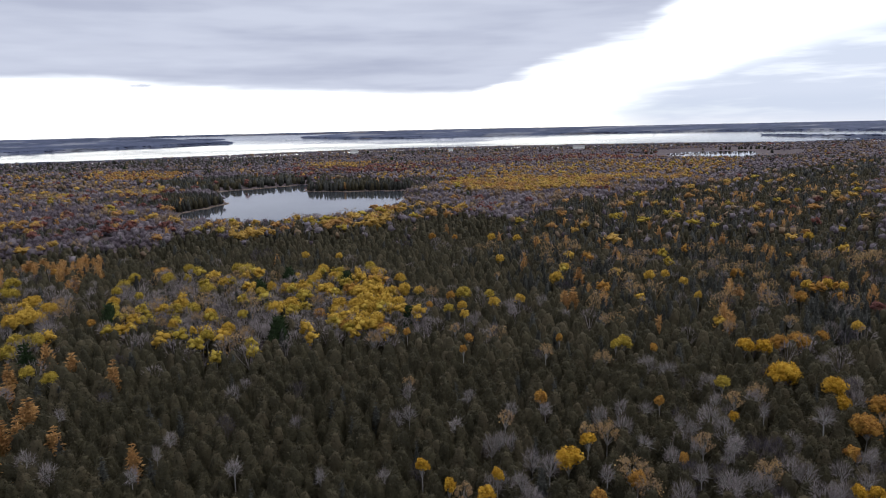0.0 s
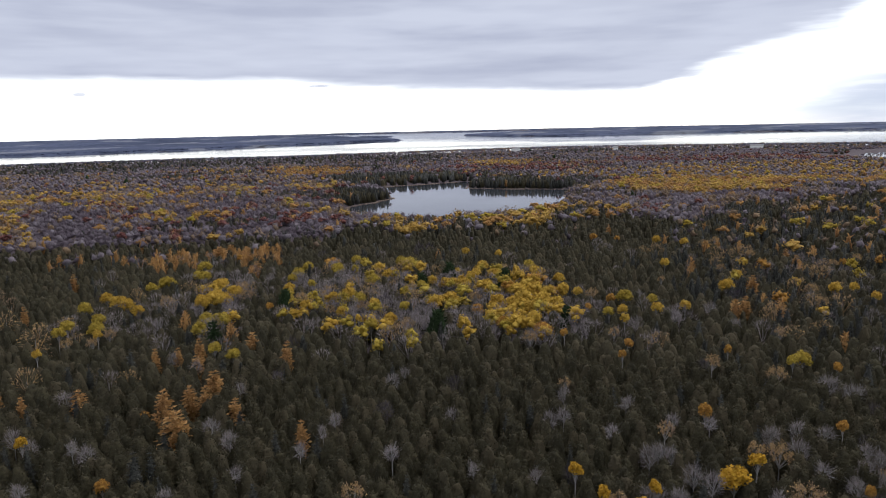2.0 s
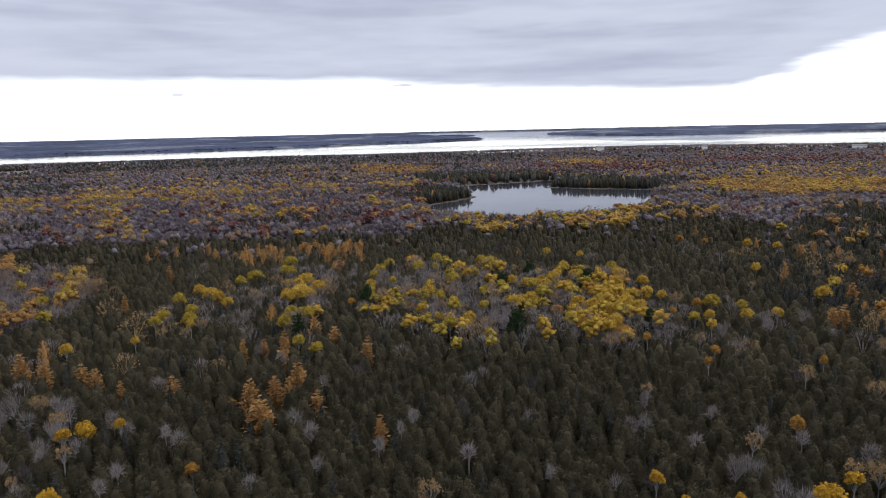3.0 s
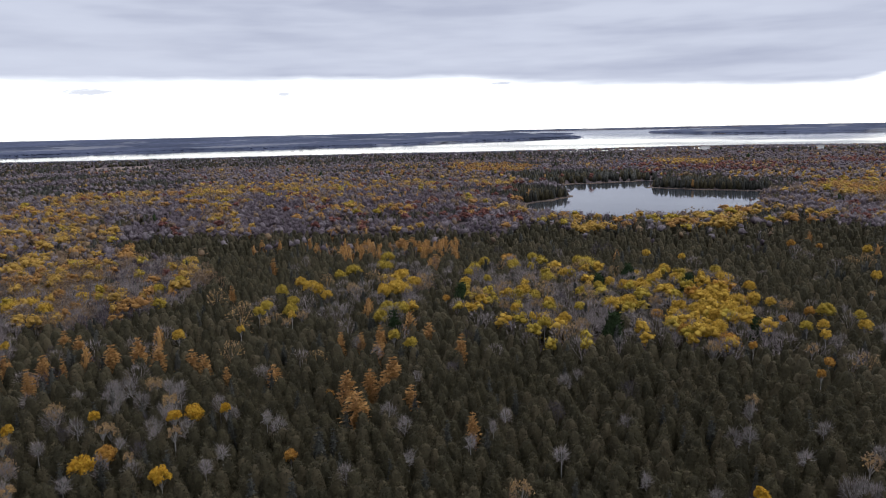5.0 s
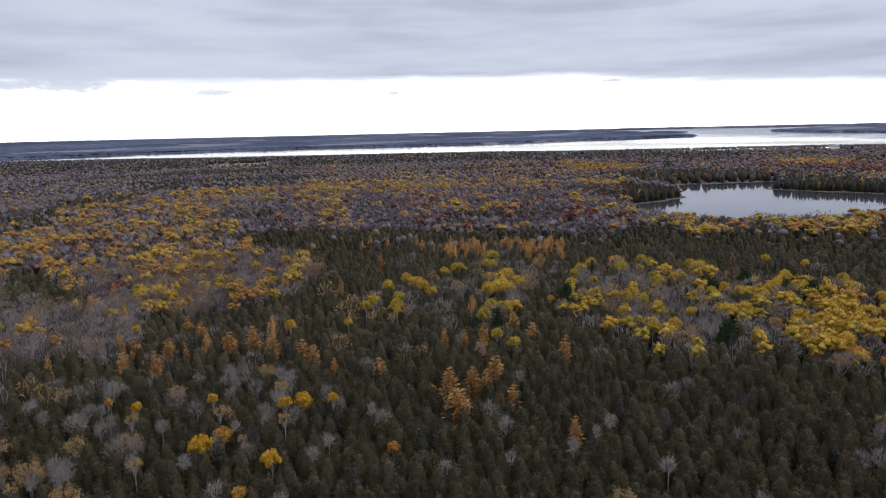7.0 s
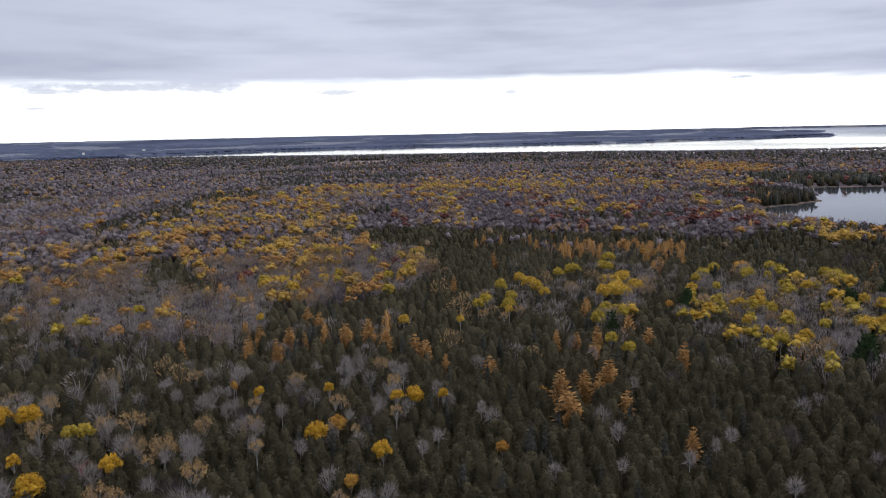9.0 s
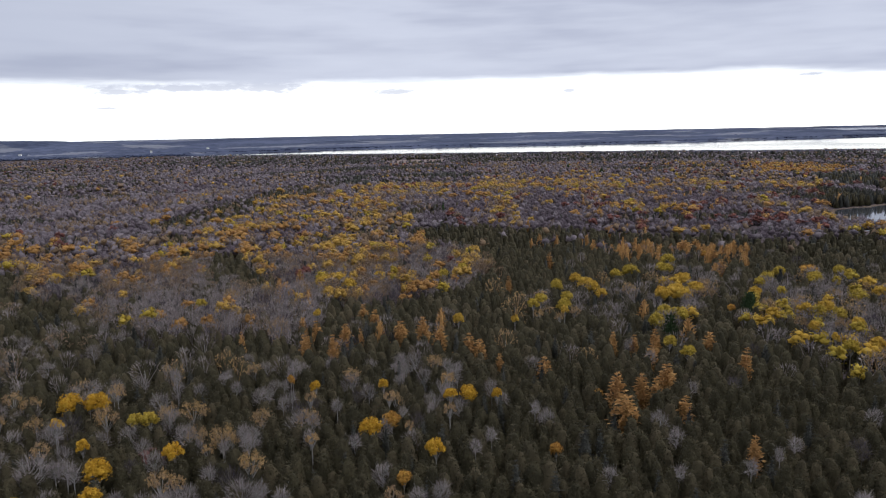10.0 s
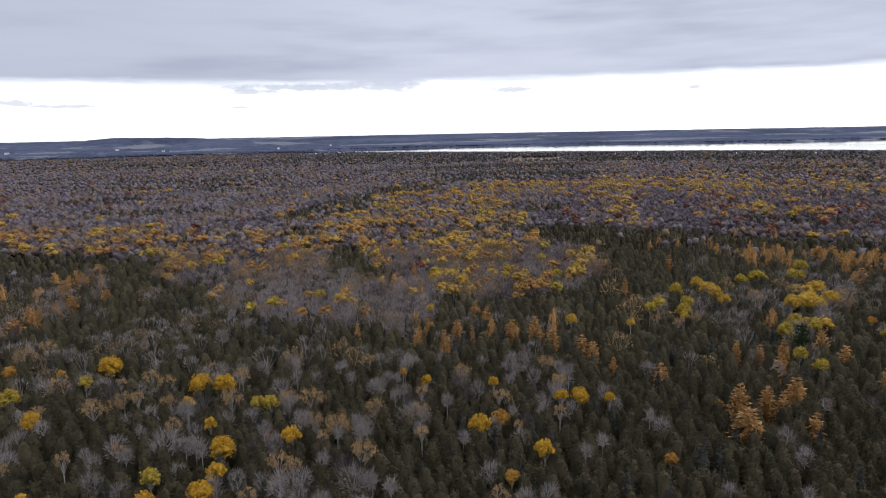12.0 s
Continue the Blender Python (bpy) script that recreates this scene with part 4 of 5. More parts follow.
LONE_BARE_BIRCH_EAST_NEAR = [(44.0, 103.9, 12.0, 2.0), (57.3, 121.2, 12.0, 1.8), (60.1, 101.2, 10.6, 4.5), (54.7, 100.9, 10.6, 4.4), (53.4, 103.4,
    10.6, 4.9), (65.5, 103.8, 10.6, 3.6), (-9.5, 125.0, 10.6, 3.2), (-7.2, 126.2, 10.6, 2.8), (1.5, 120.5, 10.6, 2.5), (18.7, 126.9, 10.6, 2.6),
    (12.3, 127.3, 10.6, 2.4), (-7.8, 138.2, 10.6, 3.0), (-44.3, 140.5, 10.6, 4.0), (-34.1, 105.8, 10.6, 2.7), (-27.5, 123.4, 10.6, 3.3), (-48.7,
    111.6, 10.6, 1.5), (-19.8, 102.3, 10.6, 1.8), (-48.5, 117.2, 10.6, 2.4)]
LONE_BARE_BIRCH_SOUTH = [(-74.2, 129.0, 10.6, 2.5), (-64.2, 106.3, 10.6, 3.4), (-49.7, 104.1, 10.6, 2.2), (-9.8, 101.8, 10.6, 2.4), (4.5, 134.2, 10.6,
    2.7), (113.5, 195.7, 10.6, 11.1), (45.4, 98.3, 10.6, 3.2), (41.5, 95.9, 10.6, 3.7), (34.3, 96.2, 10.6, 4.5), (60.1, 130.8, 10.6, 3.2), (42.7,
    117.0, 10.6, 2.4), (40.6, 109.1, 10.6, 1.8), (12.0, 95.6, 10.6, 3.5), (79.1, 129.6, 10.6, 4.6), (34.3, 196.4, 10.6, 4.3), (11.0, 228.2, 10.6,
    4.1), (19.8, 204.4, 10.6, 4.4), (30.4, 214.2, 10.6, 4.9)]
LONE_TAMARACK_EAST = [(-73.2, 149.9, 14.0, 4.1), (-52.6, 111.4, 12.0, 3.2)]
LONE_BARE_ALDER_EAST = [(44.2, 127.2, 9.0, 4.1), (43.5, 100.6, 9.0, 3.9), (48.7, 96.9, 9.0, 4.2), (37.2, 97.4, 9.0, 3.7), (53.5, 96.7, 9.0, 3.9),
    (49.2, 110.0, 9.0, 3.8), (61.9, 99.7, 9.0, 4.1), (13.8, 96.8, 9.0, 4.1), (-135.2, 250.6, 10.0, 9.2)]
LONE_YELLOW_ASPEN_GROVE = [(-45.7, 266.0, 11.8, 6.5), (-39.2, 251.3, 11.8, 6.2), (-33.0, 246.6, 11.8, 4.8), (-25.0, 258.0, 11.8, 7.1), (-15.3, 245.6,
    11.8, 5.2), (-8.1, 224.0, 11.8, 4.0), (-12.9, 229.6, 11.8, 6.7), (-17.5, 225.8, 11.8, 6.6), (-18.1, 210.2, 11.8, 5.5), (-14.4, 209.8, 11.8, 5.5),
    (-23.1, 226.4, 11.8, 5.9), (-28.7, 226.9, 11.8, 6.0), (-32.0, 211.5, 11.8, 5.9), (-26.6, 209.6, 11.8, 6.2), (-21.1, 204.8, 11.8, 5.4), (-19.0,
    191.6, 11.8, 5.1), (-21.8, 187.6, 11.8, 4.0), (-38.7, 232.3, 11.8, 6.1), (-46.0, 247.0, 11.8, 6.1), (-46.4, 233.1, 11.8, 6.2), (-50.3, 233.5,
    11.8, 6.2), (-47.0, 213.0, 11.8, 6.4)]
LONE_YELLOW_ASPEN_GROVE_WEST = [(-50.3, 208.2, 11.8, 7.3), (-53.2, 233.8, 11.8, 5.4), (-58.5, 236.2, 11.8, 4.7), (-77.6, 245.6, 11.8, 5.4), (-84.1,
    207.9, 11.8, 4.0), (-68.3, 201.0, 11.8, 3.8), (-74.6, 189.2, 11.8, 3.3), (-66.6, 181.8, 11.8, 2.4), (-58.3, 185.0, 11.8, 4.8), (-104.2, 218.5,
    11.8, 5.1), (-132.2, 223.5, 11.8, 5.7), (-121.5, 212.8, 11.8, 6.4), (-123.5, 202.7, 11.8, 8.1), (-119.6, 202.4, 11.8, 6.9), (-123.1, 195.2, 11.8,
    5.1), (5.3, 203.0, 11.8, 3.7), (5.6, 192.5, 11.8, 3.2), (22.9, 209.9, 11.8, 3.8), (15.0, 207.0, 11.8, 4.1), (-81.5, 214.8, 11.8, 6.0)]
LONE_OLIVE_ASPEN_GROVE = [(-28.3, 270.8, 11.6, 6.2), (-76.8, 271.9, 11.6, 9.6), (-71.6, 264.5, 11.6, 8.0), (-80.5, 273.6, 11.6, 6.4), (-74.9, 246.3,
    11.6, 4.6), (-99.7, 273.5, 11.6, 6.3), (-101.5, 257.2, 11.6, 7.1), (-80.8, 237.6, 11.6, 7.7), (-76.1, 209.3, 11.6, 5.8), (-80.9, 208.4, 11.6,
    5.8), (-62.2, 179.5, 11.6, 4.7), (-57.9, 198.9, 11.6, 4.1), (-98.9, 225.1, 11.6, 3.6), (-114.2, 257.6, 11.6, 6.1), (-113.1, 245.6, 11.6, 6.6),
    (-110.5, 234.5, 11.6, 4.6), (-60.4, 228.6, 11.6, 4.2), (6.3, 223.4, 11.6, 6.2), (1.4, 200.8, 11.6, 3.9), (14.1, 217.8, 11.6, 3.9)]
LONE_OLIVE_ASPEN_GROVE_WEST = [(-146.4, 235.6, 11.6, 6.0), (-112.2, 179.3, 11.6, 5.5), (-106.8, 178.9, 11.6, 5.4), (-108.3, 169.3, 11.6, 5.3), (-93.7,
    152.3, 11.6, 3.8), (-86.3, 148.1, 11.6, 4.0)]
LONE_BUFF_BIRCH_GROVE = [(-3.8, 227.1, 11.2, 5.5), (2.7, 182.0, 11.2, 3.3), (-83.8, 249.1, 11.2, 10.6), (-88.3, 212.1, 11.2, 5.0), (-71.4, 200.4,
    11.2, 5.6), (-80.3, 194.9, 11.2, 4.1), (-53.1, 183.9, 11.2, 5.0), (-116.4, 211.2, 11.2, 7.4), (-124.4, 222.9, 11.2, 5.4), (-95.8, 209.3, 11.2,
    5.2), (-90.2, 202.1, 11.2, 4.3), (-87.1, 235.7, 11.2, 6.1), (-37.4, 264.8, 11.2, 5.6), (-40.2, 218.6, 11.2, 5.4), (-18.4, 175.8, 11.2, 4.4)]
LONE_ORANGE_MAPLE_GROVE = [(-109.3, 270.7, 10.8, 9.9), (2.0, 220.1, 10.8, 3.6), (-36.5, 202.1, 10.8, 4.5), (-15.8, 185.0, 10.8, 6.7), (-27.4, 188.9,
    10.8, 4.1), (-4.4, 207.3, 10.8, 2.7), (-100.0, 195.0, 10.8, 2.9)]
LONE_PINE_GROVE = [(-10.2, 197.6, 13.0, 6.2), (-101.7, 165.6, 14.0, 6.0)]
LONE_TAMARACK_GROVE = [(-146.5, 271.0, 12.5, 5.9), (-150.4, 289.7, 12.5, 5.8), (-169.1, 285.7, 12.5, 11.2), (-166.7, 291.8, 12.5, 7.6), (-134.3,
    253.5, 12.5, 6.0), (-87.7, 160.4, 12.5, 5.1), (-98.4, 153.0, 12.5, 4.5)]
LONE_BARE_BIRCH_GROVE = [(-126.5, 251.7, 10.6, 6.8), (-69.0, 232.1, 10.6, 6.7), (-63.0, 227.4, 10.6, 6.9), (-70.7, 216.5, 10.6, 7.4), (-76.6, 220.8,
    10.6, 5.7), (-53.7, 194.8, 10.6, 6.0), (-71.8, 179.5, 10.6, 4.1), (-74.5, 199.7, 10.6, 6.3), (-28.9, 246.0, 10.6, 7.2), (-38.3, 193.5, 10.6, 5.8),
    (-30.2, 187.0, 10.6, 4.4), (-40.9, 203.2, 10.6, 5.1), (-113.8, 194.0, 10.6, 5.1), (-49.0, 188.5, 10.6, 4.8), (-32.6, 228.5, 10.6, 4.9), (-85.1,
    197.5, 10.6, 5.3), (7.7, 193.8, 10.6, 4.1)]
LONE_YELLOW_ASPEN_CLUMP = [(-158.8, 196.9, 11.8, 4.9), (-152.0, 193.6, 11.8, 6.4), (-146.6, 190.7, 11.8, 5.5), (-137.3, 182.9, 11.8, 4.8), (-130.5,
    156.7, 11.8, 2.8), (-132.3, 221.6, 11.8, 5.6), (-125.7, 198.8, 11.8, 4.6), (-124.9, 206.3, 11.8, 7.0), (-133.5, 139.1, 11.8, 2.7), (-146.2, 129.5,
    11.8, 3.8), (-220.8, 130.9, 11.8, 6.6), (-222.3, 137.9, 11.8, 8.0), (-210.7, 135.6, 11.8, 6.5), (-212.9, 150.5, 11.8, 5.5), (-178.8, 103.6, 11.8,
    3.0), (-299.8, 61.5, 11.8, 7.9)]
LONE_OLIVE_ASPEN_CLUMP = [(-157.4, 184.9, 11.6, 5.3), (-142.9, 172.8, 11.6, 4.9), (-137.6, 165.3, 11.6, 5.3), (-146.8, 164.9, 11.6, 4.9), (-143.3,
    157.4, 11.6, 4.2), (-154.6, 224.1, 11.6, 7.5), (-153.7, 213.4, 11.6, 5.1), (-157.4, 253.9, 11.6, 7.2), (-149.5, 236.2, 11.6, 5.4), (-217.4, 84.6,
    11.6, 4.2), (-206.2, 152.0, 11.6, 4.1), (-199.3, 170.1, 11.6, 6.4), (-203.5, 183.5, 11.6, 5.3), (-375.2, 31.3, 11.6, 6.6)]
LONE_BUFF_BIRCH_CLUMP = [(-135.3, 150.9, 11.2, 3.3), (-130.3, 161.1, 11.2, 4.6), (-138.4, 199.3, 11.2, 5.3), (-226.1, 98.5, 11.2, 7.6), (-218.8,
    121.4, 11.2, 5.3), (-128.9, 152.5, 11.2, 3.6), (-193.1, 125.0, 11.2, 5.2), (-189.8, 129.4, 11.2, 5.2)]
LONE_ORANGE_MAPLE_CLUMP = [(-311.4, 71.0, 10.8, 6.2), (-342.7, 69.4, 9.0, 11.2), (-212.6, 113.7, 10.8, 3.1), (-286.4, 103.5, 10.8, 3.4)]
LONE_YELLOW_ASPEN_EAST_MID = [(23.4, 336.3, 11.8, 5.4), (34.8, 329.1, 11.8, 5.3), (22.6, 278.0, 11.8, 4.5), (165.7, 317.8, 11.8, 5.2), (115.5, 220.3,
    11.8, 4.8), (122.7, 222.0, 11.8, 4.5), (103.9, 172.5, 11.8, 4.0), (71.3, 240.7, 11.8, 4.9), (76.8, 241.1, 11.8, 3.7), (78.9, 228.6, 11.8, 3.5),
    (76.6, 208.3, 11.8, 2.9), (44.9, 257.4, 11.8, 4.6), (124.3, 215.2, 11.8, 3.2), (-43.1, 290.5, 11.8, 4.3), (-58.0, 295.2, 11.8, 4.8), (39.3, 242.4,
    11.8, 6.0)]
LONE_BUFF_BIRCH_EAST_MID = [(90.1, 241.5, 11.2, 4.6), (64.9, 242.4, 11.2, 5.3), (62.9, 224.3, 11.2, 4.5), (83.5, 286.7, 11.2, 4.8), (92.0, 182.9,
    11.2, 5.0), (95.8, 260.0, 11.2, 3.1), (49.6, 340.0, 11.2, 5.0), (58.0, 304.8, 11.2, 5.0), (19.1, 247.6, 11.2, 2.8), (95.6, 299.5, 11.2, 4.6),
    (42.0, 272.6, 11.2, 4.0), (43.4, 187.2, 11.2, 3.5), (73.8, 178.8, 11.2, 3.2), (107.0, 237.6, 11.2, 3.8)]
LONE_ORANGE_MAPLE_EAST_MID = [(108.3, 209.5, 10.8, 5.0), (120.8, 238.1, 10.8, 4.7), (103.3, 245.0, 10.8, 5.6), (-5.1, 347.5, 10.8, 5.0), (5.9, 340.2,
    10.8, 3.8), (6.0, 172.7, 10.8, 2.9), (-9.9, 179.1, 10.8, 2.7), (28.5, 170.9, 10.8, 2.0), (4.3, 163.4, 10.8, 2.2), (87.5, 288.5, 10.8, 3.4)]
LONE_TAMARACK_EAST_MID = [(71.0, 287.7, 12.5, 5.2), (70.9, 302.5, 12.5, 4.5), (48.6, 327.6, 12.5, 4.3), (40.5, 216.7, 12.5, 4.7), (49.9, 215.7, 12.5,
    4.7), (125.3, 287.3, 12.5, 5.5), (91.9, 215.4, 12.5, 4.9), (48.2, 248.0, 12.5, 4.9), (127.3, 319.0, 12.5, 5.0), (-68.4, 288.5, 12.5, 3.8), (2.1,
    369.2, 12.5, 4.1)]
LANDMARKS = [("golden_aspen", LONE_GOLDEN_ASPEN_WEST), ("olive_aspen", LONE_OLIVE_ASPEN_WEST), ("buff_birch", LONE_BUFF_BIRCH_WEST), ("orange_maple", LONE_ORANGE_MAPLE_WEST), ("red_maple", LONE_RED_MAPLE_WEST), ("tamarack", LONE_TAMARACK_WEST), ("tamarack", LONE_TAMARACK_FAR_WEST), ("bare_birch", LONE_BARE_BIRCH_WEST), ("bare_birch", LONE_BARE_BIRCH_WEST_NEAR), ("bare_birch", LONE_BARE_BIRCH_MIDDLE), ("bare_birch", LONE_BARE_BIRCH_MIDDLE_EAST), ("spruce", LONE_SPRUCE_WEST), ("golden_aspen", LONE_GOLDEN_ASPEN_EAST), ("olive_aspen", LONE_OLIVE_ASPEN_EAST), ("buff_birch", LONE_BUFF_BIRCH_EAST), ("orange_maple", LONE_ORANGE_MAPLE_EAST), ("bare_birch", LONE_BARE_BIRCH_EAST), ("bare_birch", LONE_BARE_BIRCH_EAST_NEAR), ("bare_birch", LONE_BARE_BIRCH_SOUTH), ("tamarack", LONE_TAMARACK_EAST), ("bare_alder", LONE_BARE_ALDER_EAST), ("yellow_aspen", LONE_YELLOW_ASPEN_GROVE), ("yellow_aspen", LONE_YELLOW_ASPEN_GROVE_WEST), ("olive_aspen", LONE_OLIVE_ASPEN_GROVE), ("olive_aspen", LONE_OLIVE_ASPEN_GROVE_WEST), ("buff_birch", LONE_BUFF_BIRCH_GROVE), ("orange_maple", LONE_ORANGE_MAPLE_GROVE), ("pine", LONE_PINE_GROVE), ("tamarack", LONE_TAMARACK_GROVE), ("bare_birch", LONE_BARE_BIRCH_GROVE), ("yellow_aspen", LONE_YELLOW_ASPEN_CLUMP), ("olive_aspen", LONE_OLIVE_ASPEN_CLUMP), ("buff_birch", LONE_BUFF_BIRCH_CLUMP), ("orange_maple", LONE_ORANGE_MAPLE_CLUMP), ("yellow_aspen", LONE_YELLOW_ASPEN_EAST_MID), ("buff_birch", LONE_BUFF_BIRCH_EAST_MID), ("orange_maple", LONE_ORANGE_MAPLE_EAST_MID), ("tamarack", LONE_TAMARACK_EAST_MID)]

# shares of each kind: cedar, spruce, tamarack, yellow, olive, orange, red, buff, bare birch, bare alder, pine
BASE_NEAR = (.93, .045, 0, 0, 0, 0, 0, .005, .010, .008, 0)
BASE_MID = (.14, .07, .002, .003, 0, .006, .012, .10, .26, .40, .001)
STANDS = [
    (EAST_MIXED, (1.9, 1.2, .050, .022, .014, .030, .004, .14, .12, .05, .001)),
    (NORTH_FIELD, (.08, .06, .003, .035, .008, .035, .03, .20, .24, .38, 0)),
    (HILL_BARE, (.10, .06, .001, .002, 0, .004, .003, .10, .36, .42, 0)),
    (HILL_YELLOW_WEST, (.05, .05, .004, .045, .010, .08, .006, .26, .28, .28, 0)),
    (HILL_YELLOW, (.05, .04, .002, .110, .020, .07, .004, .24, .26, .22, 0)),
    (HILL_UPPER, (.04, .03, .002, .080, .010, .055, .010, .20, .22, .32, 0)),
    (WEST_BARE, (.05, .03, .010, .010, .004, .014, .012, .06, .10, .70, 0)),
    (SHORE_DARK, (.25, .45, 0, 0, 0, .005, 0, .02, .2, .45, 0)),
    (SHORE_DARK_WEST, (.25, .45, 0, 0, 0, .003, 0, .02, .25, .5, 0)),
    (HILL_DARK, (.25, .45, 0, .01, 0, .005, 0, .03, .22, .5, 0)),
    (HILL_DARK_WEST, (.25, .45, 0, .005, 0, .005, 0, .03, .3, .5, 0)),
    (NORTH_RED, (.04, .06, .002, .02, 0, .04, .30, .06, .10, .40, 0)),
    (RED_EAST, (.02, .06, .002, .01, 0, .02, .26, .06, .12, .46, 0)),
    (YELLOW_FAR, (.04, .04, 0, .30, .02, .25, .02, .14, .14, .10, 0)),
    (EAST_BAND, (.03, .04, .006, .16, .03, .13, .004, .22, .28, .12, 0)),
    (EAST_YELLOW, (.02, .02, .004, .40, .04, .24, 0, .12, .16, .04, 0)),
    (SPIT_BIRCH, (.04, .04, 0, .10, .01, .07, .01, .22, .44, .14, 0)),
    (POND_SHORE, (.7, .25, .01, .26, .06, .10, 0, .12, .22, .06, 0)),
    (RED_PATCH, (.06, .04, 0, 0, 0, .06, .34, 0, .14, .40, 0)),
    (RED_WEST, (.08, .04, .01, .01, 0, .05, .22, .03, .14, .44, 0)),
    (RED_FAR, (.08, .1, 0, 0, 0, .06, .30, 0, .10, .36, 0)),
    (ORANGE_LINE, (0, .04, 0, .10, 0, .8, .02, .05, .06, 0, 0)),
    (POND_SPRUCE_WEST, (1.2, 2.0, .01, 0, 0, 0, .0, 0, .01, .02, 0)),
    (POND_SPRUCE_NORTH, (1.2, 2.0, .01, 0, 0, 0, .02, .01, .03, .06, 0)),
    (SPIT_SPRUCE, (1.2, 2.0, .02, .01, 0, 0, .02, 0, .02, .04, 0)),
    (DARK_STREAK, (1.3, .40, .02, .02, 0, 0, 0, .04, .2, .1, 0)),
    (FAR_DARK, (.25, .45, 0, 0, 0, 0, 0, .03, .2, .44, 0)),
    (BARE_GREY, (.14, .03, .005, .02, .01, .016, 0, .12, .56, .12, 0)),
    (TAMARACK_ROW, (.56, .05, .30, 0, .01, .01, 0, .03, .08, .04, 0)),
    (TAMARACK_LINE, (.74, .03, .05, 0, 0, 0, 0, .03, .13, .02, 0)),
    (TAMARACK_WEST, (.56, .06, .08, 0, 0, 0, 0, .05, .20, .05, 0)),
    (GROVE, (.44, .03, 0, .07, .06, 0, 0, .05, .32, .01, .01)),
    (YELLOW_CLUMP, (.76, .03, .01, 0, 0, 0, 0, .05, .15, 0, 0)),
    (YELLOW_MID, (.68, .03, .01, 0, 0, 0, 0, .06, .20, .01, 0)),
    (GROVE_WEST, (.56, .03, .01, .04, .05, 0, 0, .08, .22, .01, 0)),
    (GROVE_EAST, (.78, .03, 0, 0, .01, 0, 0, .04, .13, 0, .01)),
    (GROVE_CORE, (.22, 0, 0, .30, .07, .02, 0, .05, .28, 0, .02)),
    (MIXED_WEST, (.81, .05, 0, 0, 0, 0, 0, .03, .09, .02, 0)),
    (EAST_NEAR, (.87, .02, 0, 0, 0, 0, 0, .01, .05, .05, 0)),
    (SOUTH_BIRCH, (.86, .03, 0, 0, 0, 0, 0, .02, .08, .01, 0)),
]


def pick_kinds(x, y):
    """Index of a kind for every place, by the stand it lies in; the stands' edges run uneven."""
    d = np.hypot(x, y)
    jx, jy = x + 0.03 * d * wobble(x, y, 11, 5), y + 0.03 * d * wobble(x, y, 9, 8)
    share = np.where((d < 425 + 30 * wobble(x, y, 30, 2.5))[:, None], np.array(BASE_NEAR), np.array(BASE_MID))
    for poly, weights in STANDS:
        share = np.where(inside(poly, jx, jy)[:, None], np.array(weights), share)
    # colours stand together in small groups
    lift = np.stack([np.exp((0.0 if k in (0, 8) else 1.9) * wobble(x, y, 6 + 0.014 * d.mean(), 3.1 * k) - 0.45 * (k not in (0, 8)))
                     for k in range(len(NAMES))], 1)
    # further off the conifers gather in long dark streaks
    streak = wobble(heading_of(x, y) / 4.0, 34 * np.log(np.maximum(d, 1)), 1.0, 0.7)
    open_wood = (d > 330) & (share[:, :2].sum(1) < 0.5 * share.sum(1))
    lift[:, :2] *= np.where(open_wood, np.clip(np.exp(6.0 * streak - 2.0), 0.05, 9.0), 1.0)[:, None]
    share = share * lift
    share = np.cumsum(share / share.sum(1, keepdims=True), 1)
    return (rng.uniform(0, 1, len(x))[:, None] > share).sum(1).clip(0, len(NAMES) - 1)


def scatter(d0, d1, step, h0=-34.5, h1=93.0):
    """Places on a jittered grid between two distances, on land and within the seen sector."""
    g = np.arange(-d1, d1, step)
    x, y = np.meshgrid(g, g)
    x = (x + (np.arange(len(g)) % 2)[:, None] * step / 2).ravel()
    y = y.ravel()
    x, y = x + rng.uniform(-.42, .42, x.size) * step, y + rng.uniform(-.42, .42, x.size) * step
    d, h = np.hypot(x, y), heading_of(x, y)
    ok = (d >= d0) & (d < d1) & (h > h0) & (h < h1)
    x, y = x[ok], y[ok]
    ok = ~inside(FIELD, x, y)
    for hh, hd, long, *_ in HOUSES:
        ok &= (np.abs(heading_of(x, y) - hh) > 0.1 + math.degrees(long / 2 / hd)) | (np.hypot(x, y) < hd - 150) | (np.hypot(x, y) > hd + 8)
    x, y = x[ok], y[ok]
    ok = (depth_of_water(x, y) < -3) & (edge_distance(EAST_LAKE, x, y) < np.where(y < 1330, -80, -25))
    return x[ok], y[ok]


def many(shape, x, y, z, s, wide, turn):
    """One shape repeated over the places."""
    v, f = shape
    c, n = np.cos(turn)[:, None], np.sin(turn)[:, None]
    px = (v[:, 0] * c - v[:, 1] * n) * (s * wide)[:, None] + x[:, None]
    py = (v[:, 0] * n + v[:, 1] * c) * (s * wide)[:, None] + y[:, None]
    pz = v[:, 2] * s[:, None] + z[:, None]
    px, py, pz = distance_fold(px, py, pz)
    tris = (f[None] + (np.arange(len(x)) * len(v))[:, None, None]).reshape(-1, 3)
    return np.stack([px, py, pz], -1).reshape(-1, 3), tris


def stuff(name, label, pieces, mats):
    """All pieces (vertices, triangles, slot) as one object that nobody could count."""
    if not pieces:
        return None
    vs, fs, ms, n = [], [], [], 0
    for v, f, slot in pieces:
        vs.append(v), fs.append(f + n), ms.append(np.full(len(f), slot))
        n += len(v)
    return mesh_object(name, np.concatenate(vs), np.concatenate(fs), mats, "stuff", label, "woods", True, np.concatenate(ms))


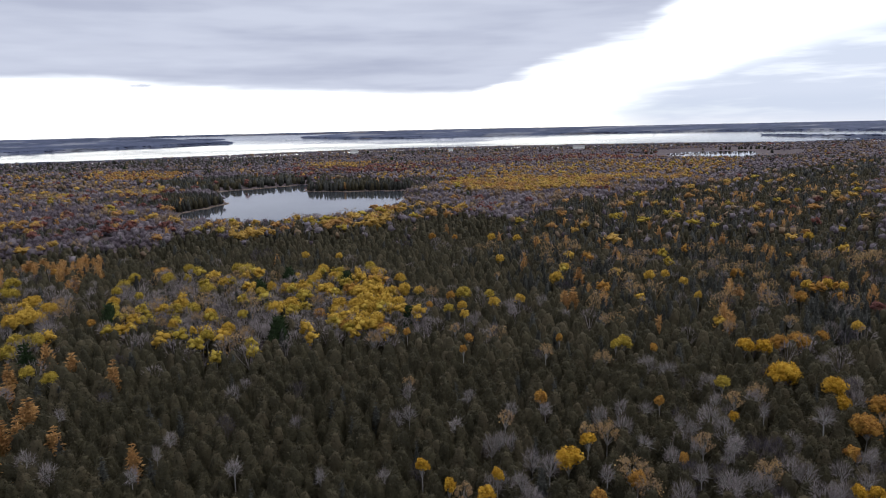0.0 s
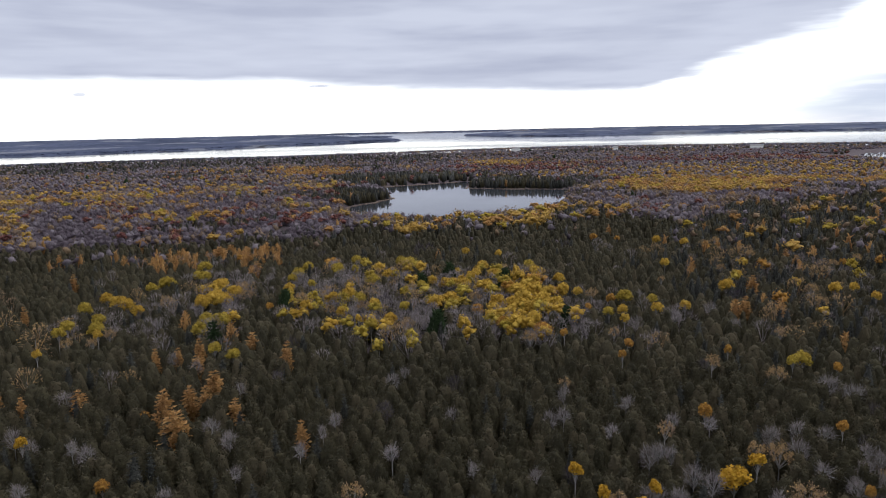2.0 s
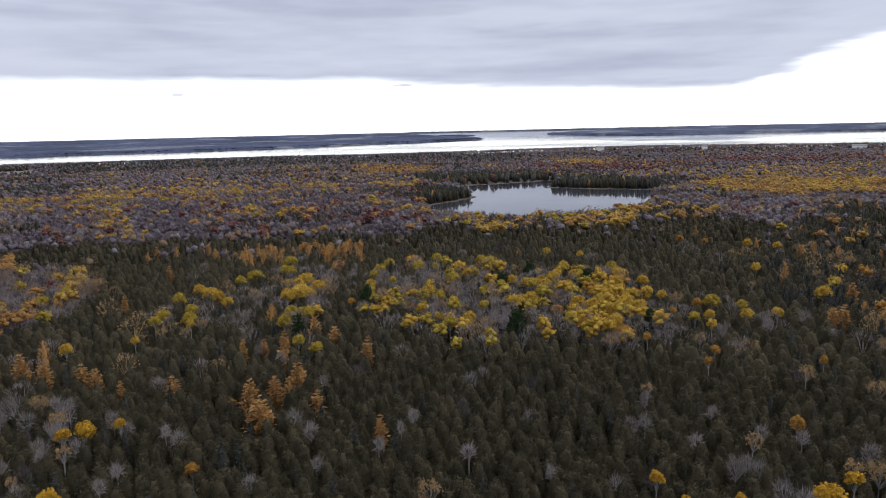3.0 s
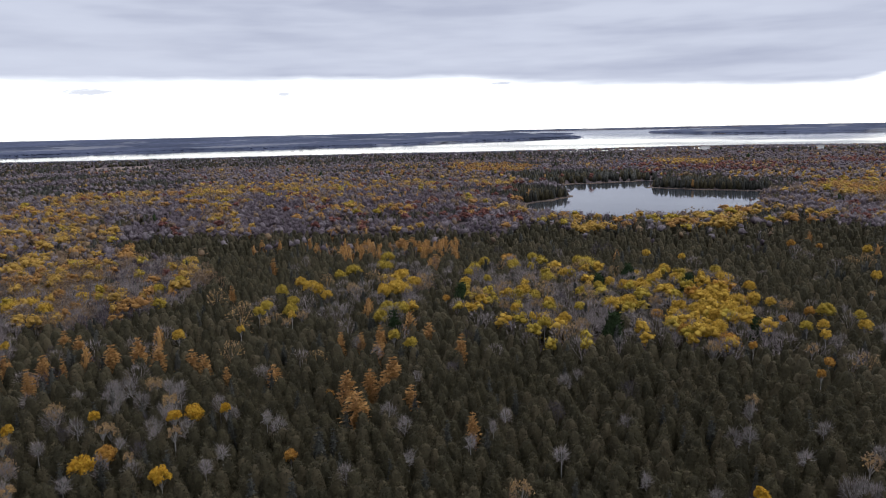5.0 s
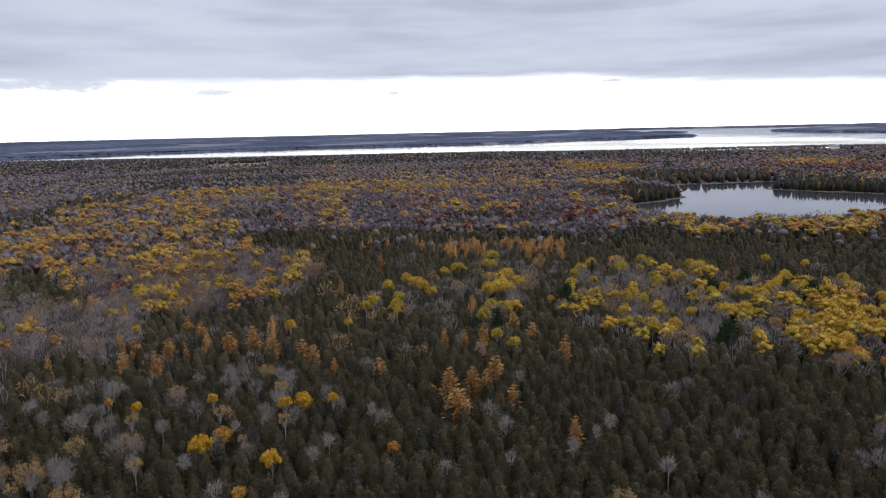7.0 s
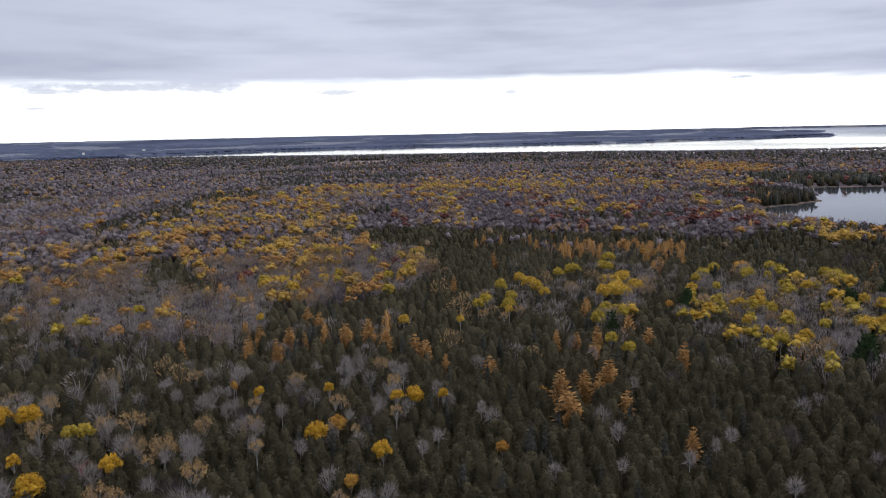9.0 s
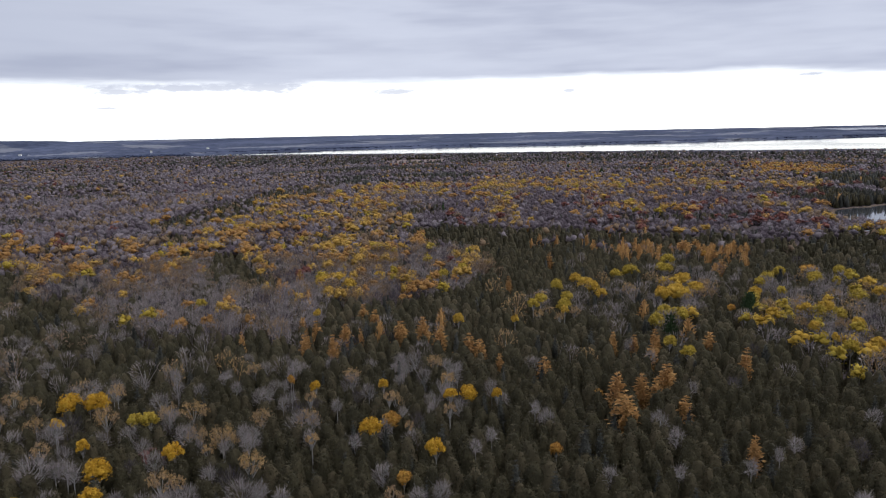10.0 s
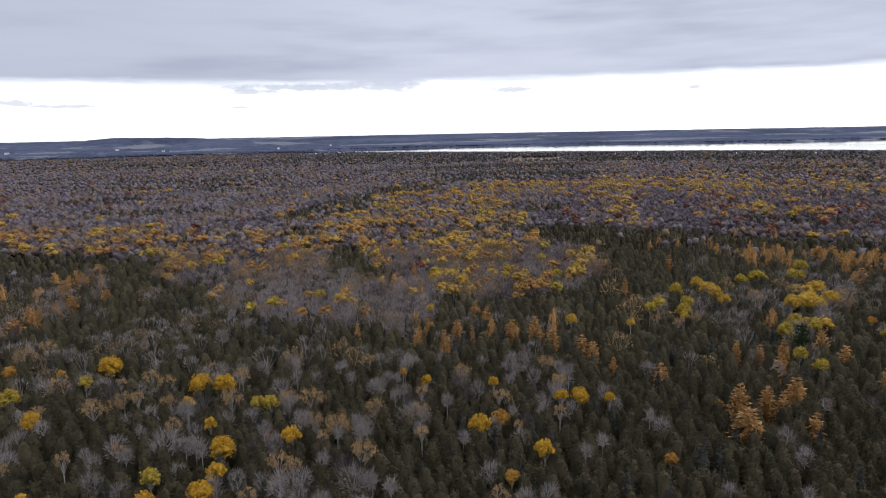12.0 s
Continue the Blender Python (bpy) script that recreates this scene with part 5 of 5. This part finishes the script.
WORDS = {"golden_aspen": "golden yellow aspens", "cedar": "dark olive white cedars", "spruce": "grey-green spruces", "tamarack": "golden-brown tamaracks", "yellow_aspen": "bright yellow aspens",
         "olive_aspen": "olive-yellow aspens", "orange_maple": "orange maples", "red_maple": "rust-red maples", "buff_birch": "thin buff-leaved birches",
         "bare_birch": "bare pale grey birches", "bare_alder": "bare purple-brown alders", "pine": "deep green white pines"}
CONIFERS = ("cedar", "spruce", "tamarack", "pine")
SINGLE = {"cedar": 300, "spruce": 60, "buff_birch": 30, "bare_birch": 120, "bare_alder": 40, "pine": 6}


def near_tree(kind, variant):
    """One tree of a kind, 10 m tall: trunk and crown under an empty at its foot."""
    k = KINDS[kind]
    top = new(kind + "_tree")
    for part_name, shape, mat in (("trunk", k["near"][variant][0], k["bark"]), ("crown", k["near"][variant][1], k["leaf"])):
        ob = mesh_object(part_name, shape[0], shape[1], [mat], "", smooth=True)
        ob.parent = top
    return top


MADE = {}
# colours muted by painted haze, for the far woods and the western hill
HAZED_LEAF = {"yellow_aspen": M_HAZED_GOLD, "orange_maple": M_HAZED_ORANGE, "buff_birch": M_HAZED_BUFF, "bare_birch": M_HAZED_TWIG, "bare_alder": M_HAZED_DARK_TWIG}


def plant(kind, x, y, z, tall, wide, turn, variant, label):
    key = (kind, variant)
    if key not in MADE:
        MADE[key] = top = near_tree(kind, variant)
    else:
        top = copy_thing(MADE[key], Matrix())
    top.matrix_basis = Matrix.LocRotScale((x, y, z), Euler((0, 0, turn)), (tall / 10 * wide, tall / 10 * wide, tall / 10))
    return tagged(top, label, "tree", WORDS[kind])


def size_word(tall, width):
    return "large" if width > 6 else "tall slender" if tall > 12.4 else "small" if width < 3 else "middle-sized"


def plant_landmarks():
    spots = []
    for kind, rows in LANDMARKS:
        k = KINDS[kind]
        for x, y, tall, width in rows:
            z = float(land_height(np.array([x]), np.array([y]))[0])
            span = width / (tall / 10)
            shape = min(range(len(k["near"])), key=lambda v: abs(math.log(span / k["spans"][v]))) if "spans" in k else int(rng.integers(0, 60)) % len(k["near"])
            wide = span / (k["spans"][shape] if "spans" in k else k["width"])
            plant(kind, x, y, z, tall - z, wide, rng.uniform(0, 6.28), shape,
                  size_word(tall, width) + " " + WORDS[kind][:-1] + " rising out of the swamp forest")
            spots.append((x, y, width * (0.3 if kind in ("bare_birch", "bare_alder", "buff_birch") else 0.62)))
    return np.array(spots)


def clear_of(spots, x, y):
    """Keeps the single trees free of others; a tree that would stand right before one is left out too."""
    ok = np.ones(len(x), bool)
    for sx, sy, w in spots:
        d = math.hypot(sx, sy)
        along_way, side = ((x - sx) * sx + (y - sy) * sy) / d, ((x - sx) * sy - (y - sy) * sx) / d
        ok &= (along_way / (0.42 * w + 0.9)) ** 2 + (side / (0.36 * w + 0.5)) ** 2 > 1
    return ok


def grow(spots):
    zones = [("near", 84, 165, 2.9), ("mid", 165, 330, 3.4), ("far", 330, 760, 4.5), ("last", 760, 1250, 7.6), ("last", 1250, 2080, 12.5)]
    for zone, d0, d1, step in zones:
        x, y = scatter(d0, d1, step)
        if zone in ("near", "mid"):
            ok = clear_of(spots, x, y)
            x, y = x[ok], y[ok]
        kind = pick_kinds(x, y)
        if zone in ("far", "last"):    # the hardwoods of the hills stand wider apart
            ok = np.isin(kind, [NAMES.index(n) for n in CONIFERS]) | (rng.uniform(0, 1, len(x)) < 0.9)
            x, y, kind = x[ok], y[ok], kind[ok]
        z = land_height(x, y)
        for i, name in enumerate(NAMES):
            sel = np.where(kind == i)[0]
            if not len(sel):
                continue
            k = KINDS[name]
            lo, hi = k["tall"]
            tall = rng.uniform(lo, hi, len(sel)) * (0.95 if name in CONIFERS and zone in ("far", "last") else 1.0) * (1.0 if d1 < 800 else 0.94 if d1 < 1300 else 0.9)
            wide = rng.uniform(0.85, 1.15, len(sel)) * (1.0 if d1 < 400 else 1.1 if d1 < 800 else 1.25 if d1 < 1300 else 1.6)
            if name not in CONIFERS and zone != "near":
                wide = wide * rng.uniform(0.85, 1.2, len(sel)) * {"mid": 1.0, "far": 0.88 if name[:4] in ("bare", "buff") else 1.1}.get(zone, 0.85)
            turn = rng.uniform(0, 6.283, len(sel))
            variant = rng.integers(0, 60, len(sel))
            shapes, pieces = k[zone][:4] if zone == "near" else k[zone], []
            rest = np.argsort(np.hypot(x[sel], y[sel]))
            if zone == "near":
                single = SINGLE.get(name, 0)
                for j in rest[:single]:
                    plant(name, x[sel[j]], y[sel[j]], z[sel[j]], tall[j], wide[j], turn[j], int(variant[j]) % len(shapes),
                          size_word(tall[j], wide[j] * k["width"]) + " " + WORDS[name][:-1] + " in the dense swamp forest")
                rest = rest[single:]
            for v in range(len(shapes)):
                w = rest[variant[rest] % len(shapes) == v]
                if not len(w):
                    continue
                where = (x[sel[w]], y[sel[w]], z[sel[w]], tall[w] / 10, wide[w], turn[w])
                if zone == "near":
                    pieces += [(*many(shapes[v][0], *where), 0), (*many(shapes[v][1], *where), 1)]
                else:
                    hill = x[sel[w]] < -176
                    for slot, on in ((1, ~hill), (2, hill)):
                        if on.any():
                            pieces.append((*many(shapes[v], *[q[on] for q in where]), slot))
                    if zone == "mid" and name not in ("cedar", "spruce", "pine"):
                        pieces.append((*many(STEM, *where), 0))
            where_word = "_stand" if zone == "near" else "_woods"
            leaf = HAZED_LEAF.get(name, k["leaf"]) if zone in ("far", "last") else k["leaf"]
            hill_leaf = leaf if name[:4] == "bare" else HAZED_LEAF.get(name, k["leaf"])
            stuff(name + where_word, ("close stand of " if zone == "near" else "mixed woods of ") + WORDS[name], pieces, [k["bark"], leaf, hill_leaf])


STEM = stem_shape(7.0)
grow(plant_landmarks())




def far_shores():
    """Woods along and behind the far shores."""
    h = rng.uniform(-34, 92, 8000)
    d = 2080 * np.exp(rng.uniform(0, 1, h.size) ** 0.8 * np.log(13500 / 2080))
    # half of them crowd along the water's edge
    edge = np.where(h > 16.1, along(WEST_SHORE, h), along(NORTH_SHORE, h)) + rng.exponential(90, h.size)
    edge = np.where((h < -24) & (rng.uniform(0, 1, h.size) < 0.5), along(HEADLAND, h) + rng.exponential(150, h.size), edge)
    d = np.where(rng.uniform(0, 1, h.size) < 0.5, edge, d)
    near_edge = along(NEAR_SHORE, h) - rng.exponential(25, h.size) - 6
    d = np.where(np.arange(h.size) % 2 == 0, near_edge, d)
    h = np.radians(h)
    x, y = -np.sin(h) * d, np.cos(h) * d
    ok = depth_of_water(x, y) < -4
    for hh, hd, *_ in HOUSES:
        ok &= ~((np.abs(np.degrees(h) - hh) < 0.6) & (d > hd - 330) & (d < hd + 40))
    x, y, d = x[ok], y[ok], d[ok]
    z = land_height(x, y)
    pick = rng.uniform(0, 1, len(x)) + 0.35 * wobble(x, y, 160, 2.2)
    for name, lo, hi in (("bare_alder", -9, 0.75), ("bare_birch", 0.75, 9)):
        w = np.where((pick >= lo) & (pick < hi))[0]
        size = np.clip(d[w] / 2600, 0.5, 4.5)
        shapes = KINDS[name]["last"]
        pieces = []
        for v in range(len(shapes)):
            q = np.arange(len(w)) % len(shapes) == v
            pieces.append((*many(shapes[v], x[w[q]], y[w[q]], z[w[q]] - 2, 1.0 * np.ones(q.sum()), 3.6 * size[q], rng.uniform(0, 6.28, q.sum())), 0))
        # the shore trees share that painted haze colour
        stuff(name + "_shore_woods", "faint far-shore woods of " + WORDS[name], pieces, [M_HAZED_WOODS])


far_shores()


def far_house(heading, d, length, width, turn):
    """A pale farmhouse in a clearing: walls and a gabled roof."""
    a = radians(heading)
    x, y = -math.sin(a) * d, math.cos(a) * d
    z = float(land_height(np.array([x]), np.array([y]))[0])
    fx, fy, fz = (float(v[0]) for v in distance_fold(np.array([x]), np.array([y]), np.array([z])))
    top = tagged(new("house"), "pale farmhouse with a grey gabled roof in a clearing", "house", "farmhouses")
    top.matrix_basis = pose(fx, fy, fz, 0, 0, heading + turn)
    l, w, h = length / 2, width / 2, 6.0
    for name, mat, verts, faces in (
            ("wall", M_WHITE, [(-l, -w, -0.5), (l, -w, -0.5), (l, w, -0.5), (-l, w, -0.5), (-l, -w, h), (l, -w, h), (l, w, h), (-l, w, h), (-l, 0, h + 2.6), (l, 0, h + 2.6)],
             [(0, 1, 5, 4), (2, 3, 7, 6), (1, 2, 6, 9, 5), (3, 0, 4, 8, 7)]),
            ("roof", M_ROOF, [(-l - .5, -w - .5, h - .3), (l + .5, -w - .5, h - .3), (l + .5, 0, h + 2.9), (-l - .5, 0, h + 2.9), (l + .5, w + .5, h - .3), (-l - .5, w + .5, h - .3),
                              (-l - .5, -w - .5, h), (l + .5, -w - .5, h), (l + .5, 0, h + 3.2), (-l - .5, 0, h + 3.2), (l + .5, w + .5, h), (-l - .5, w + .5, h)],
             [(0, 1, 2, 3), (3, 2, 4, 5), (6, 7, 8, 9), (9, 8, 10, 11), (0, 1, 7, 6), (5, 4, 10, 11), (1, 2, 8, 7), (2, 4, 10, 8), (0, 3, 9, 6), (3, 5, 11, 9)])):
        me = bpy.data.meshes.new(name)
        me.from_pydata(verts, [], faces)
        me.materials.append(mat)
        ob = new(name, me)
        ob.parent = top


def far_canopy():
    """The closed canopy of the woods on the far shores and hills, one bumpy sheet."""
    hs = np.arange(-36, 95, 0.2)
    rings = np.concatenate([np.geomspace(2450, 13800, 56)])
    x, y, quads = polar_sheet(hs, rings, False)
    w = depth_of_water(x, y)
    tall = rng.uniform(7.5, 10.5, len(x)) + 2.0 * wobble(x, y, 130, 1.0)
    tall = np.where(rng.uniform(0, 1, len(x)) < 0.06, tall + 2.5, tall) * np.clip(-w / 120, 0.5, 1)
    d, h = np.hypot(x, y), heading_of(x, y)
    for hh, hd, *_ in HOUSES:
        tall = np.where((np.abs(h - hh) < 0.45) & (d > hd - 330) & (d < hd + 60), 0.3, tall)
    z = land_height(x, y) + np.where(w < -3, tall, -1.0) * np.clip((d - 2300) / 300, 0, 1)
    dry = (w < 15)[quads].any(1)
    # the sheet's slate blue is haze held in its colour
    return mesh_object("far_woods", np.stack(distance_fold(x, y, z), -1), quads[dry], [M_HAZED_WOODS], "stuff",
                       "mixed woods on the far shores, coloured blue-grey for haze", "woods", True)


far_canopy()


for row in HOUSES:
    far_house(*row)


def hay_field():
    """A mown field among the woods: a sheet of pale stubble laid over the ground."""
    bm = bmesh.new()
    bm.faces.new([bm.verts.new((x, y, 1.9)) for x, y in FIELD])
    bmesh.ops.subdivide_edges(bm, edges=bm.edges, cuts=4, use_grid_fill=True)
    me = bpy.data.meshes.new("field")
    bm.to_mesh(me)
    me.materials.append(M_STUBBLE)
    tagged(new("field", me), "pale tan mown field among the woods", "field", "", "structure")


hay_field()


def sedge_margin():
    """Dry sedge along the pond's far and western banks."""
    x, y = rng.uniform(-240, -10, 60000), rng.uniform(470, 815, 60000)
    e = edge_distance(POND, x, y) + 2.2 * wobble(x, y, 6, 1.0)
    ok = (e > -0.8 + 1.0 * wobble(x, y, 15, 4)) & (e < 0.8) & ((y > 560) | (x < -165))
    x, y = x[ok], y[ok]
    c = Shape()
    r = np.random.default_rng(5)
    for k in range(5):
        c.blade(np.array([np.cos(k * 1.3), np.sin(k * 1.3), 0]) * 0.5, np.array([np.cos(k * 1.3), np.sin(k * 1.3), 1.6]), 1.3, 0.7, r)
    stuff("sedge", "tan dry sedge along the pond bank", [(*many(c.done(), x, y, 0 * x - 0.15, np.full(len(x), 0.7), np.full(len(x), 1.3), rng.uniform(0, 6.28, len(x))), 0)], [M_SEDGE])


sedge_margin()
